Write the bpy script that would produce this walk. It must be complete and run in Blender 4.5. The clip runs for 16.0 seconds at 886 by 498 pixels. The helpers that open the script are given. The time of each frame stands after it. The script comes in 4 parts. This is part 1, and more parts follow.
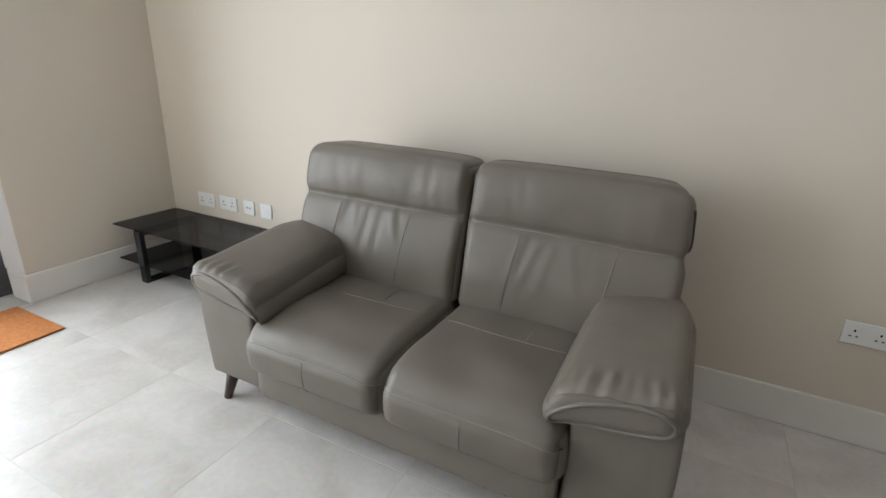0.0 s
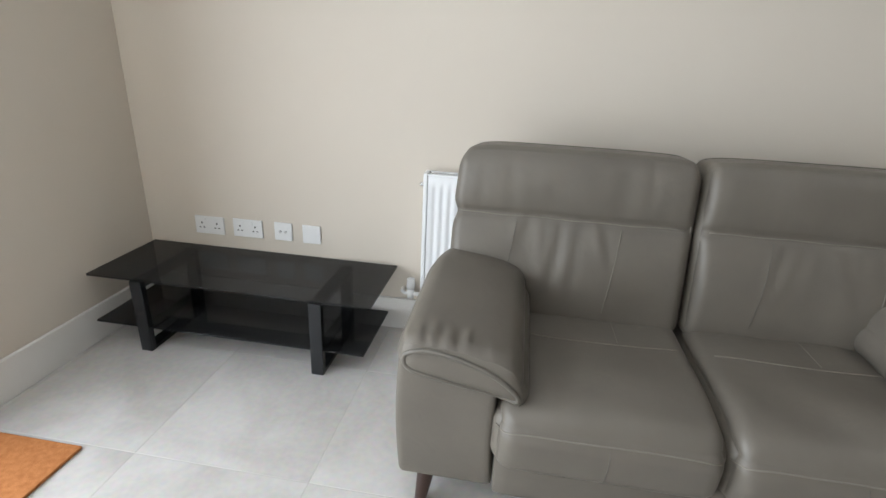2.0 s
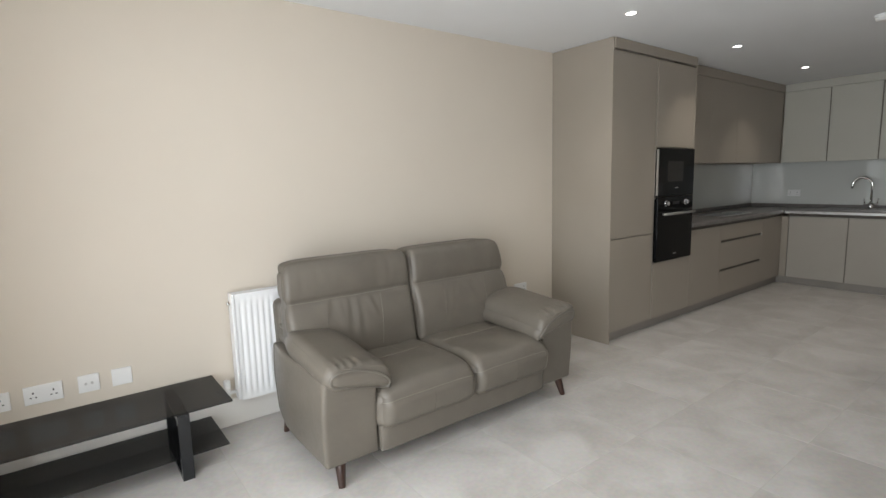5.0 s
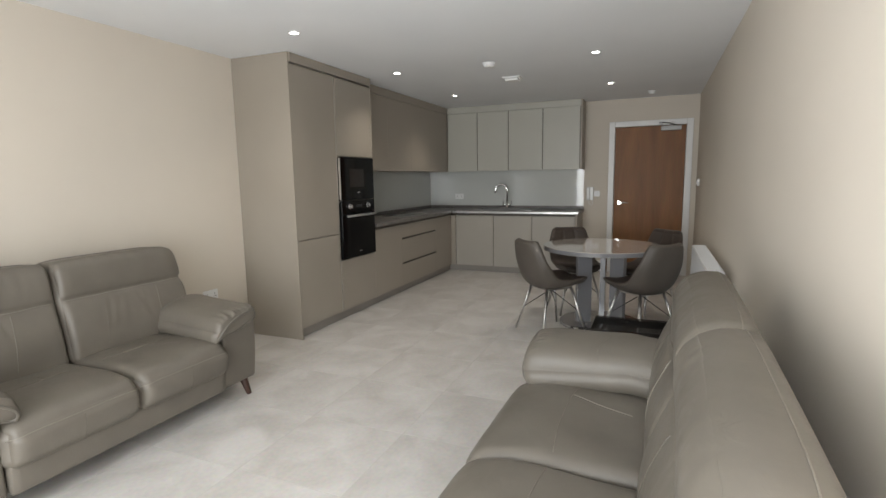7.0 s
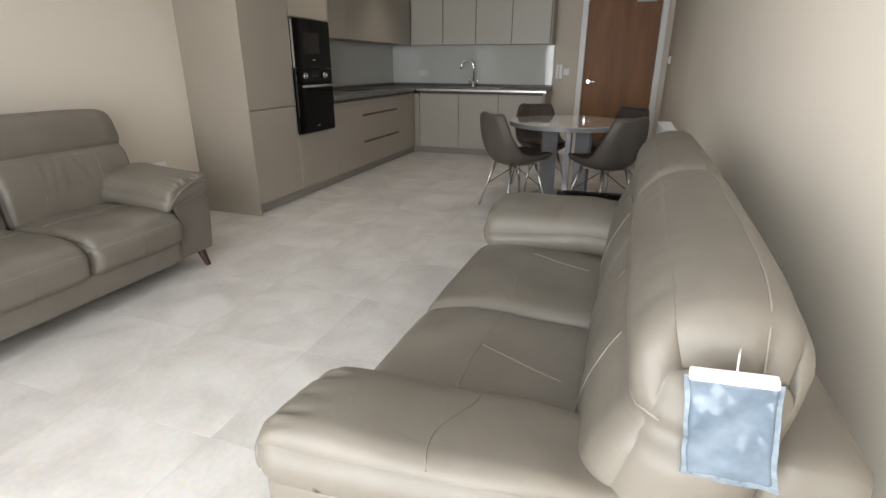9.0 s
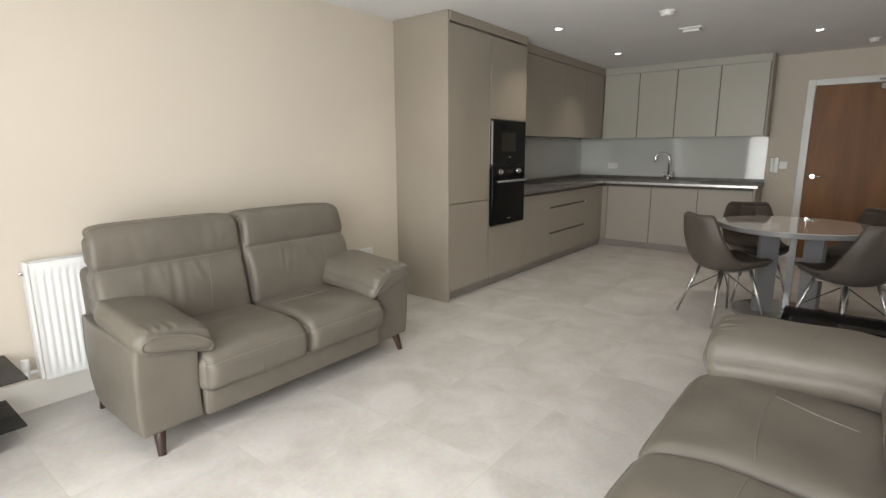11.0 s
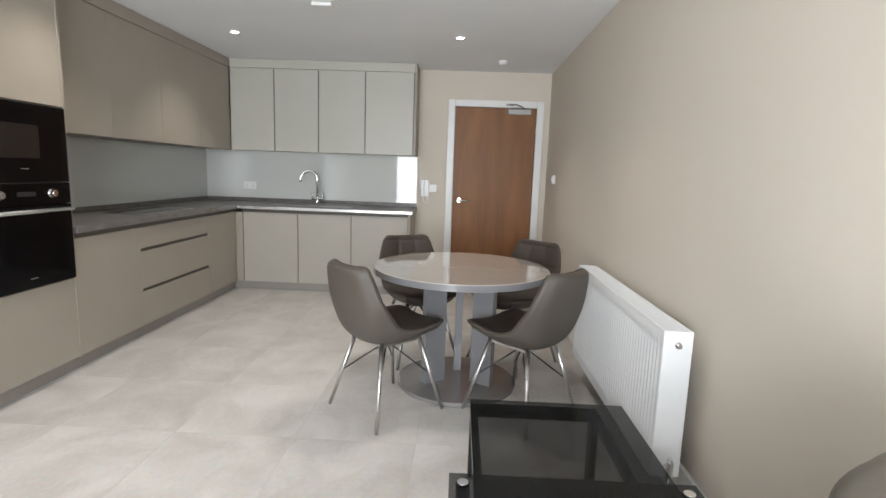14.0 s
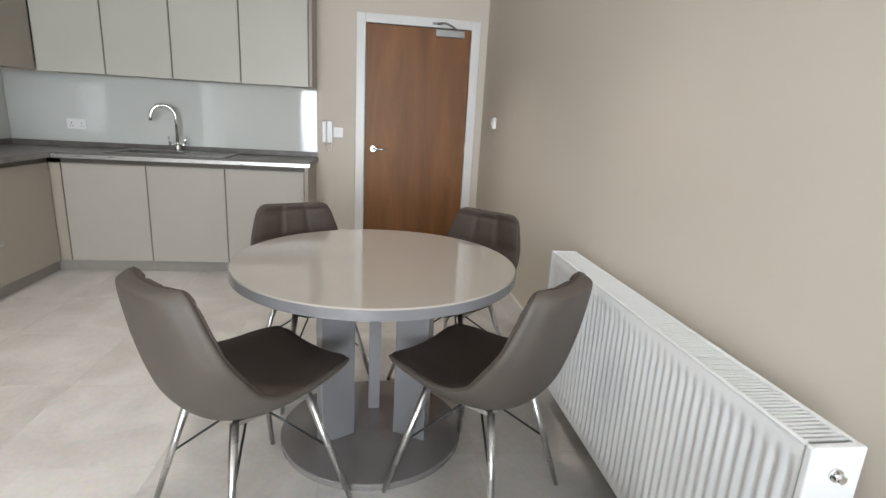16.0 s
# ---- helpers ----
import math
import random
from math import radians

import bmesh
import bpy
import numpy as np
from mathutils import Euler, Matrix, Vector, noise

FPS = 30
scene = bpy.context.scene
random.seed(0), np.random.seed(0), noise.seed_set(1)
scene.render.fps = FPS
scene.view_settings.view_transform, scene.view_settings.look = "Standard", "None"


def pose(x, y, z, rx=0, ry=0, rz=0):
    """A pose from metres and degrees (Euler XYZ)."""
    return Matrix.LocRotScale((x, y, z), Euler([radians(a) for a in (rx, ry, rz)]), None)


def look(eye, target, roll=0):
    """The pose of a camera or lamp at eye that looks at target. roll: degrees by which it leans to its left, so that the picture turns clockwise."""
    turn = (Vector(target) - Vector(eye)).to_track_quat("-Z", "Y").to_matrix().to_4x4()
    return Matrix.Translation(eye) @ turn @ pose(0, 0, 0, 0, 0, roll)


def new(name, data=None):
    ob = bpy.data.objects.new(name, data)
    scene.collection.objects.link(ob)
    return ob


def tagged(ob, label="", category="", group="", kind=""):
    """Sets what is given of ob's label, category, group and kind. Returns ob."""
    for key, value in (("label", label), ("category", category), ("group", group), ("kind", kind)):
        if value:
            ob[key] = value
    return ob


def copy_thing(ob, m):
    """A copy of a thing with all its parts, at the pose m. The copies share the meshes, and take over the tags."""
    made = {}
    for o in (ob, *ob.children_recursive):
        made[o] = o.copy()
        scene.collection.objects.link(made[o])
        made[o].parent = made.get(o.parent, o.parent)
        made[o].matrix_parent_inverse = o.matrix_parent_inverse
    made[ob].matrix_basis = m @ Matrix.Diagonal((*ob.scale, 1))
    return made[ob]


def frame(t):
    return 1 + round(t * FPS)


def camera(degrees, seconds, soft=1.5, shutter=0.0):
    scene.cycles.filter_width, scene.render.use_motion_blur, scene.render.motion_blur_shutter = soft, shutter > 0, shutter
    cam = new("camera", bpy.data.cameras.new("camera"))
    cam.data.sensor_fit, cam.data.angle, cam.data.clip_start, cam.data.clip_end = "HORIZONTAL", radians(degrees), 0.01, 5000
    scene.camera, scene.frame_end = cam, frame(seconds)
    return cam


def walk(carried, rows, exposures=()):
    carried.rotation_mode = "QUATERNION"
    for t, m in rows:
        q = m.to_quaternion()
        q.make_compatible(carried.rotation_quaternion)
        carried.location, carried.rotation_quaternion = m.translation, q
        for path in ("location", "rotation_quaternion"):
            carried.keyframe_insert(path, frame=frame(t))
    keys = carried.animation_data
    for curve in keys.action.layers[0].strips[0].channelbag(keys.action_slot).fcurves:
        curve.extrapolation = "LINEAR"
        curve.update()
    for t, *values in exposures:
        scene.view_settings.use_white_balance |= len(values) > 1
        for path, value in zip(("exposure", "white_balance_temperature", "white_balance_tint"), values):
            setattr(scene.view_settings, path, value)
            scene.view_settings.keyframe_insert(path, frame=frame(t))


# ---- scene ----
from mathutils.bvhtree import BVHTree

cam = camera(82.5, 16.0)
PATH = [
    (0, (0.77, 0.726, 1.316), (-0.063, 2.407, 0.624), 2.3),
    (0.5, (0.507, 0.749, 1.286), (-0.236, 2.459, 0.562), 2.1),
    (1, (0.169, 0.732, 1.281), (-0.46, 2.475, 0.527), 2.0),
    (1.5, (-0.162, 0.799, 1.272), (-0.692, 2.565, 0.496), 2.4),
    (2, (-0.559, 0.774, 1.267), (-0.83, 2.613, 0.531), 2.8),
    (2.5, (-0.965, 0.717, 1.288), (-1.052, 2.594, 0.603), 2.1),
    (3, (-1.296, 0.666, 1.313), (-1.093, 2.589, 0.799), -0.6),
    (3.5, (-1.555, 0.467, 1.404), (-0.942, 2.346, 1.104), -2.9),
    (4, (-1.663, 0.279, 1.438), (-0.905, 2.126, 1.315), -2.2),
    (4.5, (-1.681, 0.09, 1.404), (-0.744, 1.853, 1.282), -1.6),
    (5, (-1.669, -0.125, 1.392), (-0.469, 1.452, 1.119), -1.5),
    (5.2, (-1.667, -0.21, 1.395), (-0.331, 1.246, 1.088), -1.5),
    (7.5, (-1.624, -0.556, 1.391), (0.229, 0.106, 1.038), -0.5),
    (8, (-1.61, -0.533, 1.28), (0.225, 0.01, 0.698), 0.7),
    (8.2, (-1.616, -0.550, 1.225), (0.201, -0.043, 0.552), 0.6),
    (10.3, (-1.598, -0.539, 1.337), (0.097, 0.391, 0.825), 0.6),
    (10.5, (-1.599, -0.522, 1.353), (0.055, 0.497, 0.878), 0.3),
    (11, (-1.586, -0.361, 1.334), (-0.041, 0.851, 0.95), -0.2),
    (11.5, (-1.413, -0.266, 1.389), (0.249, 0.809, 1.096), -0.7),
    (12, (-1.11, -0.232, 1.391), (0.716, 0.551, 1.162), 0.7),
    (12.5, (-0.801, -0.178, 1.368), (1.116, 0.361, 1.179), 1.1),
    (13, (-0.527, -0.083, 1.363), (1.438, 0.232, 1.158), 1.6),
    (13.5, (-0.172, -0.061, 1.336), (1.802, 0.142, 1.087), 1.7),
    (14, (0.161, -0.085, 1.321), (2.137, -0.026, 1.022), 2.0),
    (14.5, (0.492, -0.086, 1.32), (2.458, -0.187, 0.97), 2.8),
    (15, (0.779, -0.096, 1.292), (2.715, -0.28, 0.826), 3.9),
    (15.5, (1.043, -0.096, 1.298), (2.959, -0.333, 0.774), 3.5),
    (16, (1.335, -0.092, 1.289), (3.254, -0.367, 0.797), 3.2),
]
walk(cam, [(t, look(eye, target, roll)) for t, eye, target, roll in PATH], exposures=[
    (0.0, -0.27, 6350, 9), (1.0, -0.25, 6250, 9), (2.5, -0.33, 6250, 9), (3.5, -0.33, 6670, 10), (4.5, -0.33, 6570, 10), (5.0, -0.27, 6570, 10), (7.5, -0.02, 6720, 10), (8.0, -0.17, 6620, 11), (10.5, -0.07, 6970, 10),
    (11.0, -0.03, 6970, 10), (12.0, 0.32, 6770, 11), (12.5, 0.48, 6520, 11), (13.5, 0.75, 6450, 11), (14.5, 0.92, 6380, 10), (15.0, 0.94, 6350, 10), (16.0, 0.96, 6370, 10)])

# ---- light ----
world = bpy.data.worlds.new("sky")
scene.world = world
world.use_nodes = True
wn = world.node_tree.nodes
sky = wn.new("ShaderNodeTexSky")
sky.sky_type = "NISHITA"
sky.sun_disc = False
sky.sun_elevation = radians(40)
sky.sun_rotation = radians(60)
wn["Background"].inputs["Strength"].default_value = 0.12
world.node_tree.links.new(sky.outputs[0], wn["Background"].inputs["Color"])

sun_data = bpy.data.lights.new("sun", "SUN")
sun_data.energy, sun_data.angle, sun_data.color = 1.2, radians(12), (1.0, 0.96, 0.9)
sun_ob = new("sun", sun_data)
sun_ob.matrix_basis = look((4, -6, 8), (0, 0, 0))

# skylight in each of the three panes of the patio doors
for y in (-0.55, 0.36, 1.26):
    day = bpy.data.lights.new("patio_daylight", "AREA")
    day.shape, day.size, day.size_y = "RECTANGLE", 0.86, 1.84
    day.energy, day.color = 56.0, (0.905, 0.955, 1.0)
    day_ob = new("patio_daylight", day)
    day_ob.matrix_basis = look((-2.45, y, 1.12), (2.0, y - 1.0, 1.12))


# ---- materials ----
def ramp_mat(name, c1, c2, rough=0.5, scale=3.0, metal=0.0, bump=0.0, bump_scale=200.0, spec=0.5, rough_var=0.08, coat=0.0, stretch=(1, 1, 1)):
    m = bpy.data.materials.new(name)
    m.use_nodes = True
    nt = m.node_tree
    b = nt.nodes["Principled BSDF"]
    tc = nt.nodes.new("ShaderNodeTexCoord")
    mp = nt.nodes.new("ShaderNodeMapping")
    mp.inputs["Scale"].default_value = stretch
    nt.links.new(tc.outputs["Object"], mp.inputs[0])
    n1 = nt.nodes.new("ShaderNodeTexNoise")
    n1.inputs["Scale"].default_value, n1.inputs["Detail"].default_value = scale, 6.0
    nt.links.new(mp.outputs[0], n1.inputs["Vector"])
    cr = nt.nodes.new("ShaderNodeValToRGB")
    cr.color_ramp.elements[0].position, cr.color_ramp.elements[1].position = 0.3, 0.7
    cr.color_ramp.elements[0].color, cr.color_ramp.elements[1].color = (*c1, 1), (*c2, 1)
    nt.links.new(n1.outputs["Fac"], cr.inputs[0])
    nt.links.new(cr.outputs[0], b.inputs["Base Color"])
    mr = nt.nodes.new("ShaderNodeMapRange")
    mr.inputs["To Min"].default_value, mr.inputs["To Max"].default_value = max(0.02, rough - rough_var), min(1.0, rough + rough_var)
    nt.links.new(n1.outputs["Fac"], mr.inputs["Value"])
    nt.links.new(mr.outputs[0], b.inputs["Roughness"])
    b.inputs["Metallic"].default_value = metal
    b.inputs["Specular IOR Level"].default_value = spec
    b.inputs["Coat Weight"].default_value = coat
    b.inputs["Coat Roughness"].default_value = 0.05
    if bump:
        n2 = nt.nodes.new("ShaderNodeTexNoise")
        n2.inputs["Scale"].default_value, n2.inputs["Detail"].default_value = bump_scale, 3.0
        nt.links.new(tc.outputs["Object"], n2.inputs["Vector"])
        bp = nt.nodes.new("ShaderNodeBump")
        bp.inputs["Strength"].default_value, bp.inputs["Distance"].default_value = bump, 0.002
        nt.links.new(n2.outputs["Fac"], bp.inputs["Height"])
        nt.links.new(bp.outputs[0], b.inputs["Normal"])
    return m


def glass_mat(name, colour, rough=0.0, mix=0.5):
    m = bpy.data.materials.new(name)
    m.use_nodes = True
    nt = m.node_tree
    b = nt.nodes["Principled BSDF"]
    b.inputs["Base Color"].default_value = (*[0.06 * c for c in colour], 1)
    b.inputs["Roughness"].default_value = rough
    b.inputs["IOR"].default_value = 1.5
    tr = nt.nodes.new("ShaderNodeBsdfTransparent")
    tr.inputs[0].default_value = (*colour, 1)
    mx = nt.nodes.new("ShaderNodeMixShader")
    mx.inputs[0].default_value = mix
    nt.links.new(tr.outputs[0], mx.inputs[1])
    nt.links.new(b.outputs[0], mx.inputs[2])
    nt.links.new(mx.outputs[0], nt.nodes["Material Output"].inputs[0])
    return m


def glow_mat(name, colour, strength):
    m = bpy.data.materials.new(name)
    m.use_nodes = True
    b = m.node_tree.nodes["Principled BSDF"]
    b.inputs["Base Color"].default_value = (*colour, 1)
    b.inputs["Emission Color"].default_value = (*colour, 1)
    b.inputs["Emission Strength"].default_value = strength
    return m


def leather_material():
    m = bpy.data.materials.new("grey_leather")
    m.use_nodes = True
    nt = m.node_tree
    b = nt.nodes["Principled BSDF"]
    tc = nt.nodes.new("ShaderNodeTexCoord")

    def tex(kind, scale, **kw):
        n = nt.nodes.new(kind)
        n.inputs["Scale"].default_value = scale
        for k, v in kw.items():
            n.inputs[k].default_value = v
        nt.links.new(tc.outputs["Object"], n.inputs["Vector"])
        return n

    tone = tex("ShaderNodeTexNoise", 5.0, Detail=6.0)
    crease = tex("ShaderNodeTexNoise", 16.0, Detail=3.0, Distortion=1.4)
    grain = tex("ShaderNodeTexVoronoi", 520.0)
    cr = nt.nodes.new("ShaderNodeValToRGB")
    cr.color_ramp.elements[0].position, cr.color_ramp.elements[1].position = 0.3, 0.7
    cr.color_ramp.elements[0].color, cr.color_ramp.elements[1].color = (0.127, 0.1115, 0.091, 1), (0.152, 0.134, 0.110, 1)
    nt.links.new(tone.outputs["Fac"], cr.inputs[0])
    nt.links.new(cr.outputs[0], b.inputs["Base Color"])
    mr = nt.nodes.new("ShaderNodeMapRange")
    mr.inputs["To Min"].default_value, mr.inputs["To Max"].default_value = 0.39, 0.52
    nt.links.new(crease.outputs["Fac"], mr.inputs["Value"])
    nt.links.new(mr.outputs[0], b.inputs["Roughness"])
    b.inputs["Specular IOR Level"].default_value = 0.45
    soft = nt.nodes.new("ShaderNodeBump")
    soft.inputs["Strength"].default_value, soft.inputs["Distance"].default_value = 0.09, 0.012
    nt.links.new(crease.outputs["Fac"], soft.inputs["Height"])
    fine = nt.nodes.new("ShaderNodeBump")
    fine.inputs["Strength"].default_value, fine.inputs["Distance"].default_value = 0.16, 0.0008
    nt.links.new(grain.outputs["Distance"], fine.inputs["Height"])
    nt.links.new(soft.outputs[0], fine.inputs["Normal"])
    nt.links.new(fine.outputs[0], b.inputs["Normal"])
    return m


WALL = ramp_mat("wall_paint_beige", (0.625, 0.566, 0.487), (0.650, 0.590, 0.508), 0.75, 1.2, bump=0.12, bump_scale=420, spec=0.3)
CEIL = ramp_mat("ceiling_paint_white", (0.80, 0.812, 0.825), (0.83, 0.842, 0.855), 0.85, 1.5, bump=0.08, bump_scale=400, spec=0.2)
WHITE = ramp_mat("white_satin_paint", (0.74, 0.735, 0.72), (0.79, 0.785, 0.77), 0.35, 4.0, bump=0.03)
SKIRT = ramp_mat("skirting_paint", (0.72, 0.70, 0.665), (0.77, 0.75, 0.715), 0.35, 3.0, bump=0.03)
RADIATOR = ramp_mat("radiator_enamel", (0.81, 0.82, 0.825), (0.825, 0.835, 0.84), 0.36, 2.0, rough_var=0.01)
PLASTIC = ramp_mat("white_plastic", (0.77, 0.77, 0.76), (0.79, 0.79, 0.78), 0.32, 8.0, rough_var=0.02)
CABINET = ramp_mat("cabinet_taupe_matt", (0.315, 0.278, 0.232), (0.335, 0.297, 0.250), 0.42, 2.0, bump=0.03, bump_scale=600, spec=0.45)
# cabinet taupe made lighter, window light painted into the sink run doors
CABINET_WINDOW_LIT = ramp_mat("cabinet_taupe_window_lit", (0.355, 0.328, 0.286), (0.375, 0.348, 0.305), 0.40, 2.0, bump=0.03, bump_scale=600, spec=0.45)
CABINET_LIGHT = ramp_mat("cabinet_pale_grey", (0.47, 0.46, 0.405), (0.49, 0.48, 0.425), 0.38, 2.0, bump=0.03, bump_scale=600, spec=0.45)
PLINTH = ramp_mat("plinth_taupe", (0.25, 0.23, 0.205), (0.28, 0.255, 0.23), 0.4, 5.0)
CHANNEL = ramp_mat("handle_channel_metal", (0.42, 0.39, 0.35), (0.48, 0.45, 0.41), 0.35, 6.0, metal=0.6)
WORKTOP = ramp_mat("worktop_dark_stone", (0.115, 0.104, 0.097), (0.18, 0.165, 0.157), 0.36, 9.0, bump=0.05, bump_scale=80)
SPLASH = ramp_mat("splashback_glass_grey", (0.575, 0.59, 0.565), (0.595, 0.61, 0.585), 0.05, 2.0, rough_var=0.01)
BLACKGLASS = ramp_mat("black_oven_glass", (0.003, 0.003, 0.0035), (0.005, 0.005, 0.0055), 0.06, 3.0, rough_var=0.03, spec=0.16)
CHROME = ramp_mat("chrome", (0.78, 0.78, 0.78), (0.85, 0.85, 0.85), 0.12, 6.0, metal=1.0, rough_var=0.05)
STEEL = ramp_mat("brushed_steel", (0.55, 0.54, 0.53), (0.66, 0.65, 0.64), 0.3, 14.0, metal=1.0, stretch=(1, 1, 12))
DARKMETAL = ramp_mat("black_wire_metal", (0.012, 0.012, 0.012), (0.02, 0.02, 0.02), 0.4, 9.0)
LEATHER = leather_material()
PIPING = ramp_mat("leather_piping", (0.118, 0.105, 0.087), (0.138, 0.124, 0.103), 0.45, 8.0, bump=0.1, bump_scale=500)
STITCH = ramp_mat("pale_stitching", (0.19, 0.168, 0.14), (0.22, 0.197, 0.165), 0.6, 60.0)
LEGWOOD = ramp_mat("dark_leg_wood", (0.030, 0.014, 0.010), (0.055, 0.026, 0.017), 0.35, 12.0, stretch=(1, 1, 0.15))
SMOKED = glass_mat("smoked_black_glass", (0.46, 0.465, 0.475), 0.02, 0.36)
CLEARSMOKE = glass_mat("grey_smoked_glass", (0.58, 0.582, 0.585), 0.02, 0.24)
BLACKGLOSS = ramp_mat("black_gloss_lacquer", (0.008, 0.009, 0.010), (0.014, 0.015, 0.017), 0.14, 5.0)
CHAIR_OUT = ramp_mat("taupe_faux_leather", (0.075, 0.063, 0.052), (0.089, 0.075, 0.062), 0.55, 5.0, bump=0.25, bump_scale=400)
CHAIR_IN = ramp_mat("brown_faux_leather", (0.042, 0.030, 0.023), (0.058, 0.042, 0.033), 0.62, 5.0, bump=0.25, bump_scale=400)
TABLETOP = ramp_mat("greige_gloss_lacquer", (0.365, 0.333, 0.30), (0.385, 0.352, 0.318), 0.09, 3.0, coat=0.6, rough_var=0.03)
TABLEGREY = ramp_mat("grey_gloss_lacquer", (0.185, 0.183, 0.19), (0.205, 0.203, 0.21), 0.15, 3.0, coat=0.5)
TABLEBASE = ramp_mat("dark_grey_gloss_base", (0.175, 0.162, 0.157), (0.205, 0.19, 0.184), 0.14, 3.0, coat=0.5)
MAT = ramp_mat("orange_brown_coir", (0.36, 0.125, 0.030), (0.48, 0.19, 0.06), 0.95, 60.0, bump=0.9, bump_scale=260)
GROUT = ramp_mat("pale_grout", (0.475, 0.452, 0.42), (0.52, 0.497, 0.465), 0.8, 30.0)
FRAME = ramp_mat("anthracite_frame", (0.06, 0.065, 0.07), (0.075, 0.08, 0.085), 0.4, 6.0)
PANE = glass_mat("window_glass", (0.97, 0.98, 0.98), 0.0, 0.12)
PAVING = ramp_mat("patio_paving", (0.36, 0.35, 0.33), (0.46, 0.45, 0.43), 0.8, 1.0, bump=0.3, bump_scale=40)
BLUEPACK = ramp_mat("blue_plastic_packet", (0.062, 0.088, 0.118), (0.135, 0.168, 0.205), 0.22, 22.0, rough_var=0.1)
FILM = ramp_mat("crimped_film", (0.08, 0.105, 0.13), (0.20, 0.235, 0.27), 0.3, 60.0, rough_var=0.1)
LAMPGLOW = glow_mat("downlight_glow", (1.0, 0.97, 0.92), 14.0)
SLOT = ramp_mat("dark_slot", (0.01, 0.01, 0.01), (0.015, 0.015, 0.015), 0.6, 5.0)
GRIP = ramp_mat("grip_slot_brown", (0.06, 0.05, 0.04), (0.08, 0.066, 0.052), 0.5, 5.0)
GREYMETAL = ramp_mat("grey_painted_metal", (0.30, 0.295, 0.285), (0.35, 0.345, 0.335), 0.45, 8.0, metal=0.4)
SINKSTEEL = ramp_mat("dull_sink_steel", (0.26, 0.255, 0.25), (0.34, 0.335, 0.33), 0.34, 14.0, metal=1.0)
RECESS = ramp_mat("handle_recess_brown", (0.125, 0.107, 0.087), (0.15, 0.128, 0.104), 0.5, 5.0)


def tile_material():
    m = bpy.data.materials.new("porcelain_tile_grey")
    m.use_nodes = True
    nt = m.node_tree
    b = nt.nodes["Principled BSDF"]
    geo = nt.nodes.new("ShaderNodeNewGeometry")
    info = nt.nodes.new("ShaderNodeObjectInfo")
    add = nt.nodes.new("ShaderNodeVectorMath")
    add.operation = "ADD"
    mul = nt.nodes.new("ShaderNodeVectorMath")
    mul.operation = "SCALE"
    mul.inputs["Scale"].default_value = 37.0
    comb = nt.nodes.new("ShaderNodeCombineXYZ")
    for k in range(3):
        nt.links.new(info.outputs["Random"], comb.inputs[k])
    nt.links.new(comb.outputs[0], mul.inputs[0])
    nt.links.new(geo.outputs["Position"], add.inputs[0])
    nt.links.new(mul.outputs[0], add.inputs[1])
    big = nt.nodes.new("ShaderNodeTexNoise")
    big.inputs["Scale"].default_value, big.inputs["Detail"].default_value, big.inputs["Distortion"].default_value = 3.4, 8.0, 0.6
    nt.links.new(add.outputs[0], big.inputs["Vector"])
    cr = nt.nodes.new("ShaderNodeValToRGB")
    cr.color_ramp.elements[0].position, cr.color_ramp.elements[1].position = 0.32, 0.66
    cr.color_ramp.elements[0].color, cr.color_ramp.elements[1].color = (0.47, 0.434, 0.393, 1), (0.60, 0.570, 0.533, 1)
    nt.links.new(big.outputs["Fac"], cr.inputs[0])
    fine = nt.nodes.new("ShaderNodeTexNoise")
    fine.inputs["Scale"].default_value, fine.inputs["Detail"].default_value = 45.0, 4.0
    nt.links.new(add.outputs[0], fine.inputs["Vector"])
    mx = nt.nodes.new("ShaderNodeMix")
    mx.data_type, mx.blend_type = "RGBA", "OVERLAY"
    mx.inputs["Factor"].default_value = 0.18
    nt.links.new(cr.outputs[0], mx.inputs["A"])
    nt.links.new(fine.outputs["Color"], mx.inputs["B"])
    hsv = nt.nodes.new("ShaderNodeHueSaturation")
    hsv.inputs["Saturation"].default_value = 0.75
    vr = nt.nodes.new("ShaderNodeMapRange")
    vr.inputs["To Min"].default_value, vr.inputs["To Max"].default_value = 0.96, 1.04
    nt.links.new(info.outputs["Random"], vr.inputs["Value"])
    nt.links.new(vr.outputs[0], hsv.inputs["Value"])
    nt.links.new(mx.outputs["Result"], hsv.inputs["Color"])
    nt.links.new(hsv.outputs[0], b.inputs["Base Color"])
    rr = nt.nodes.new("ShaderNodeMapRange")
    rr.inputs["To Min"].default_value, rr.inputs["To Max"].default_value = 0.34, 0.5
    nt.links.new(big.outputs["Fac"], rr.inputs["Value"])
    nt.links.new(rr.outputs[0], b.inputs["Roughness"])
    bp = nt.nodes.new("ShaderNodeBump")
    bp.inputs["Strength"].default_value, bp.inputs["Distance"].default_value = 0.12, 0.002
    nt.links.new(fine.outputs["Fac"], bp.inputs["Height"])
    nt.links.new(bp.outputs[0], b.inputs["Normal"])
    return m


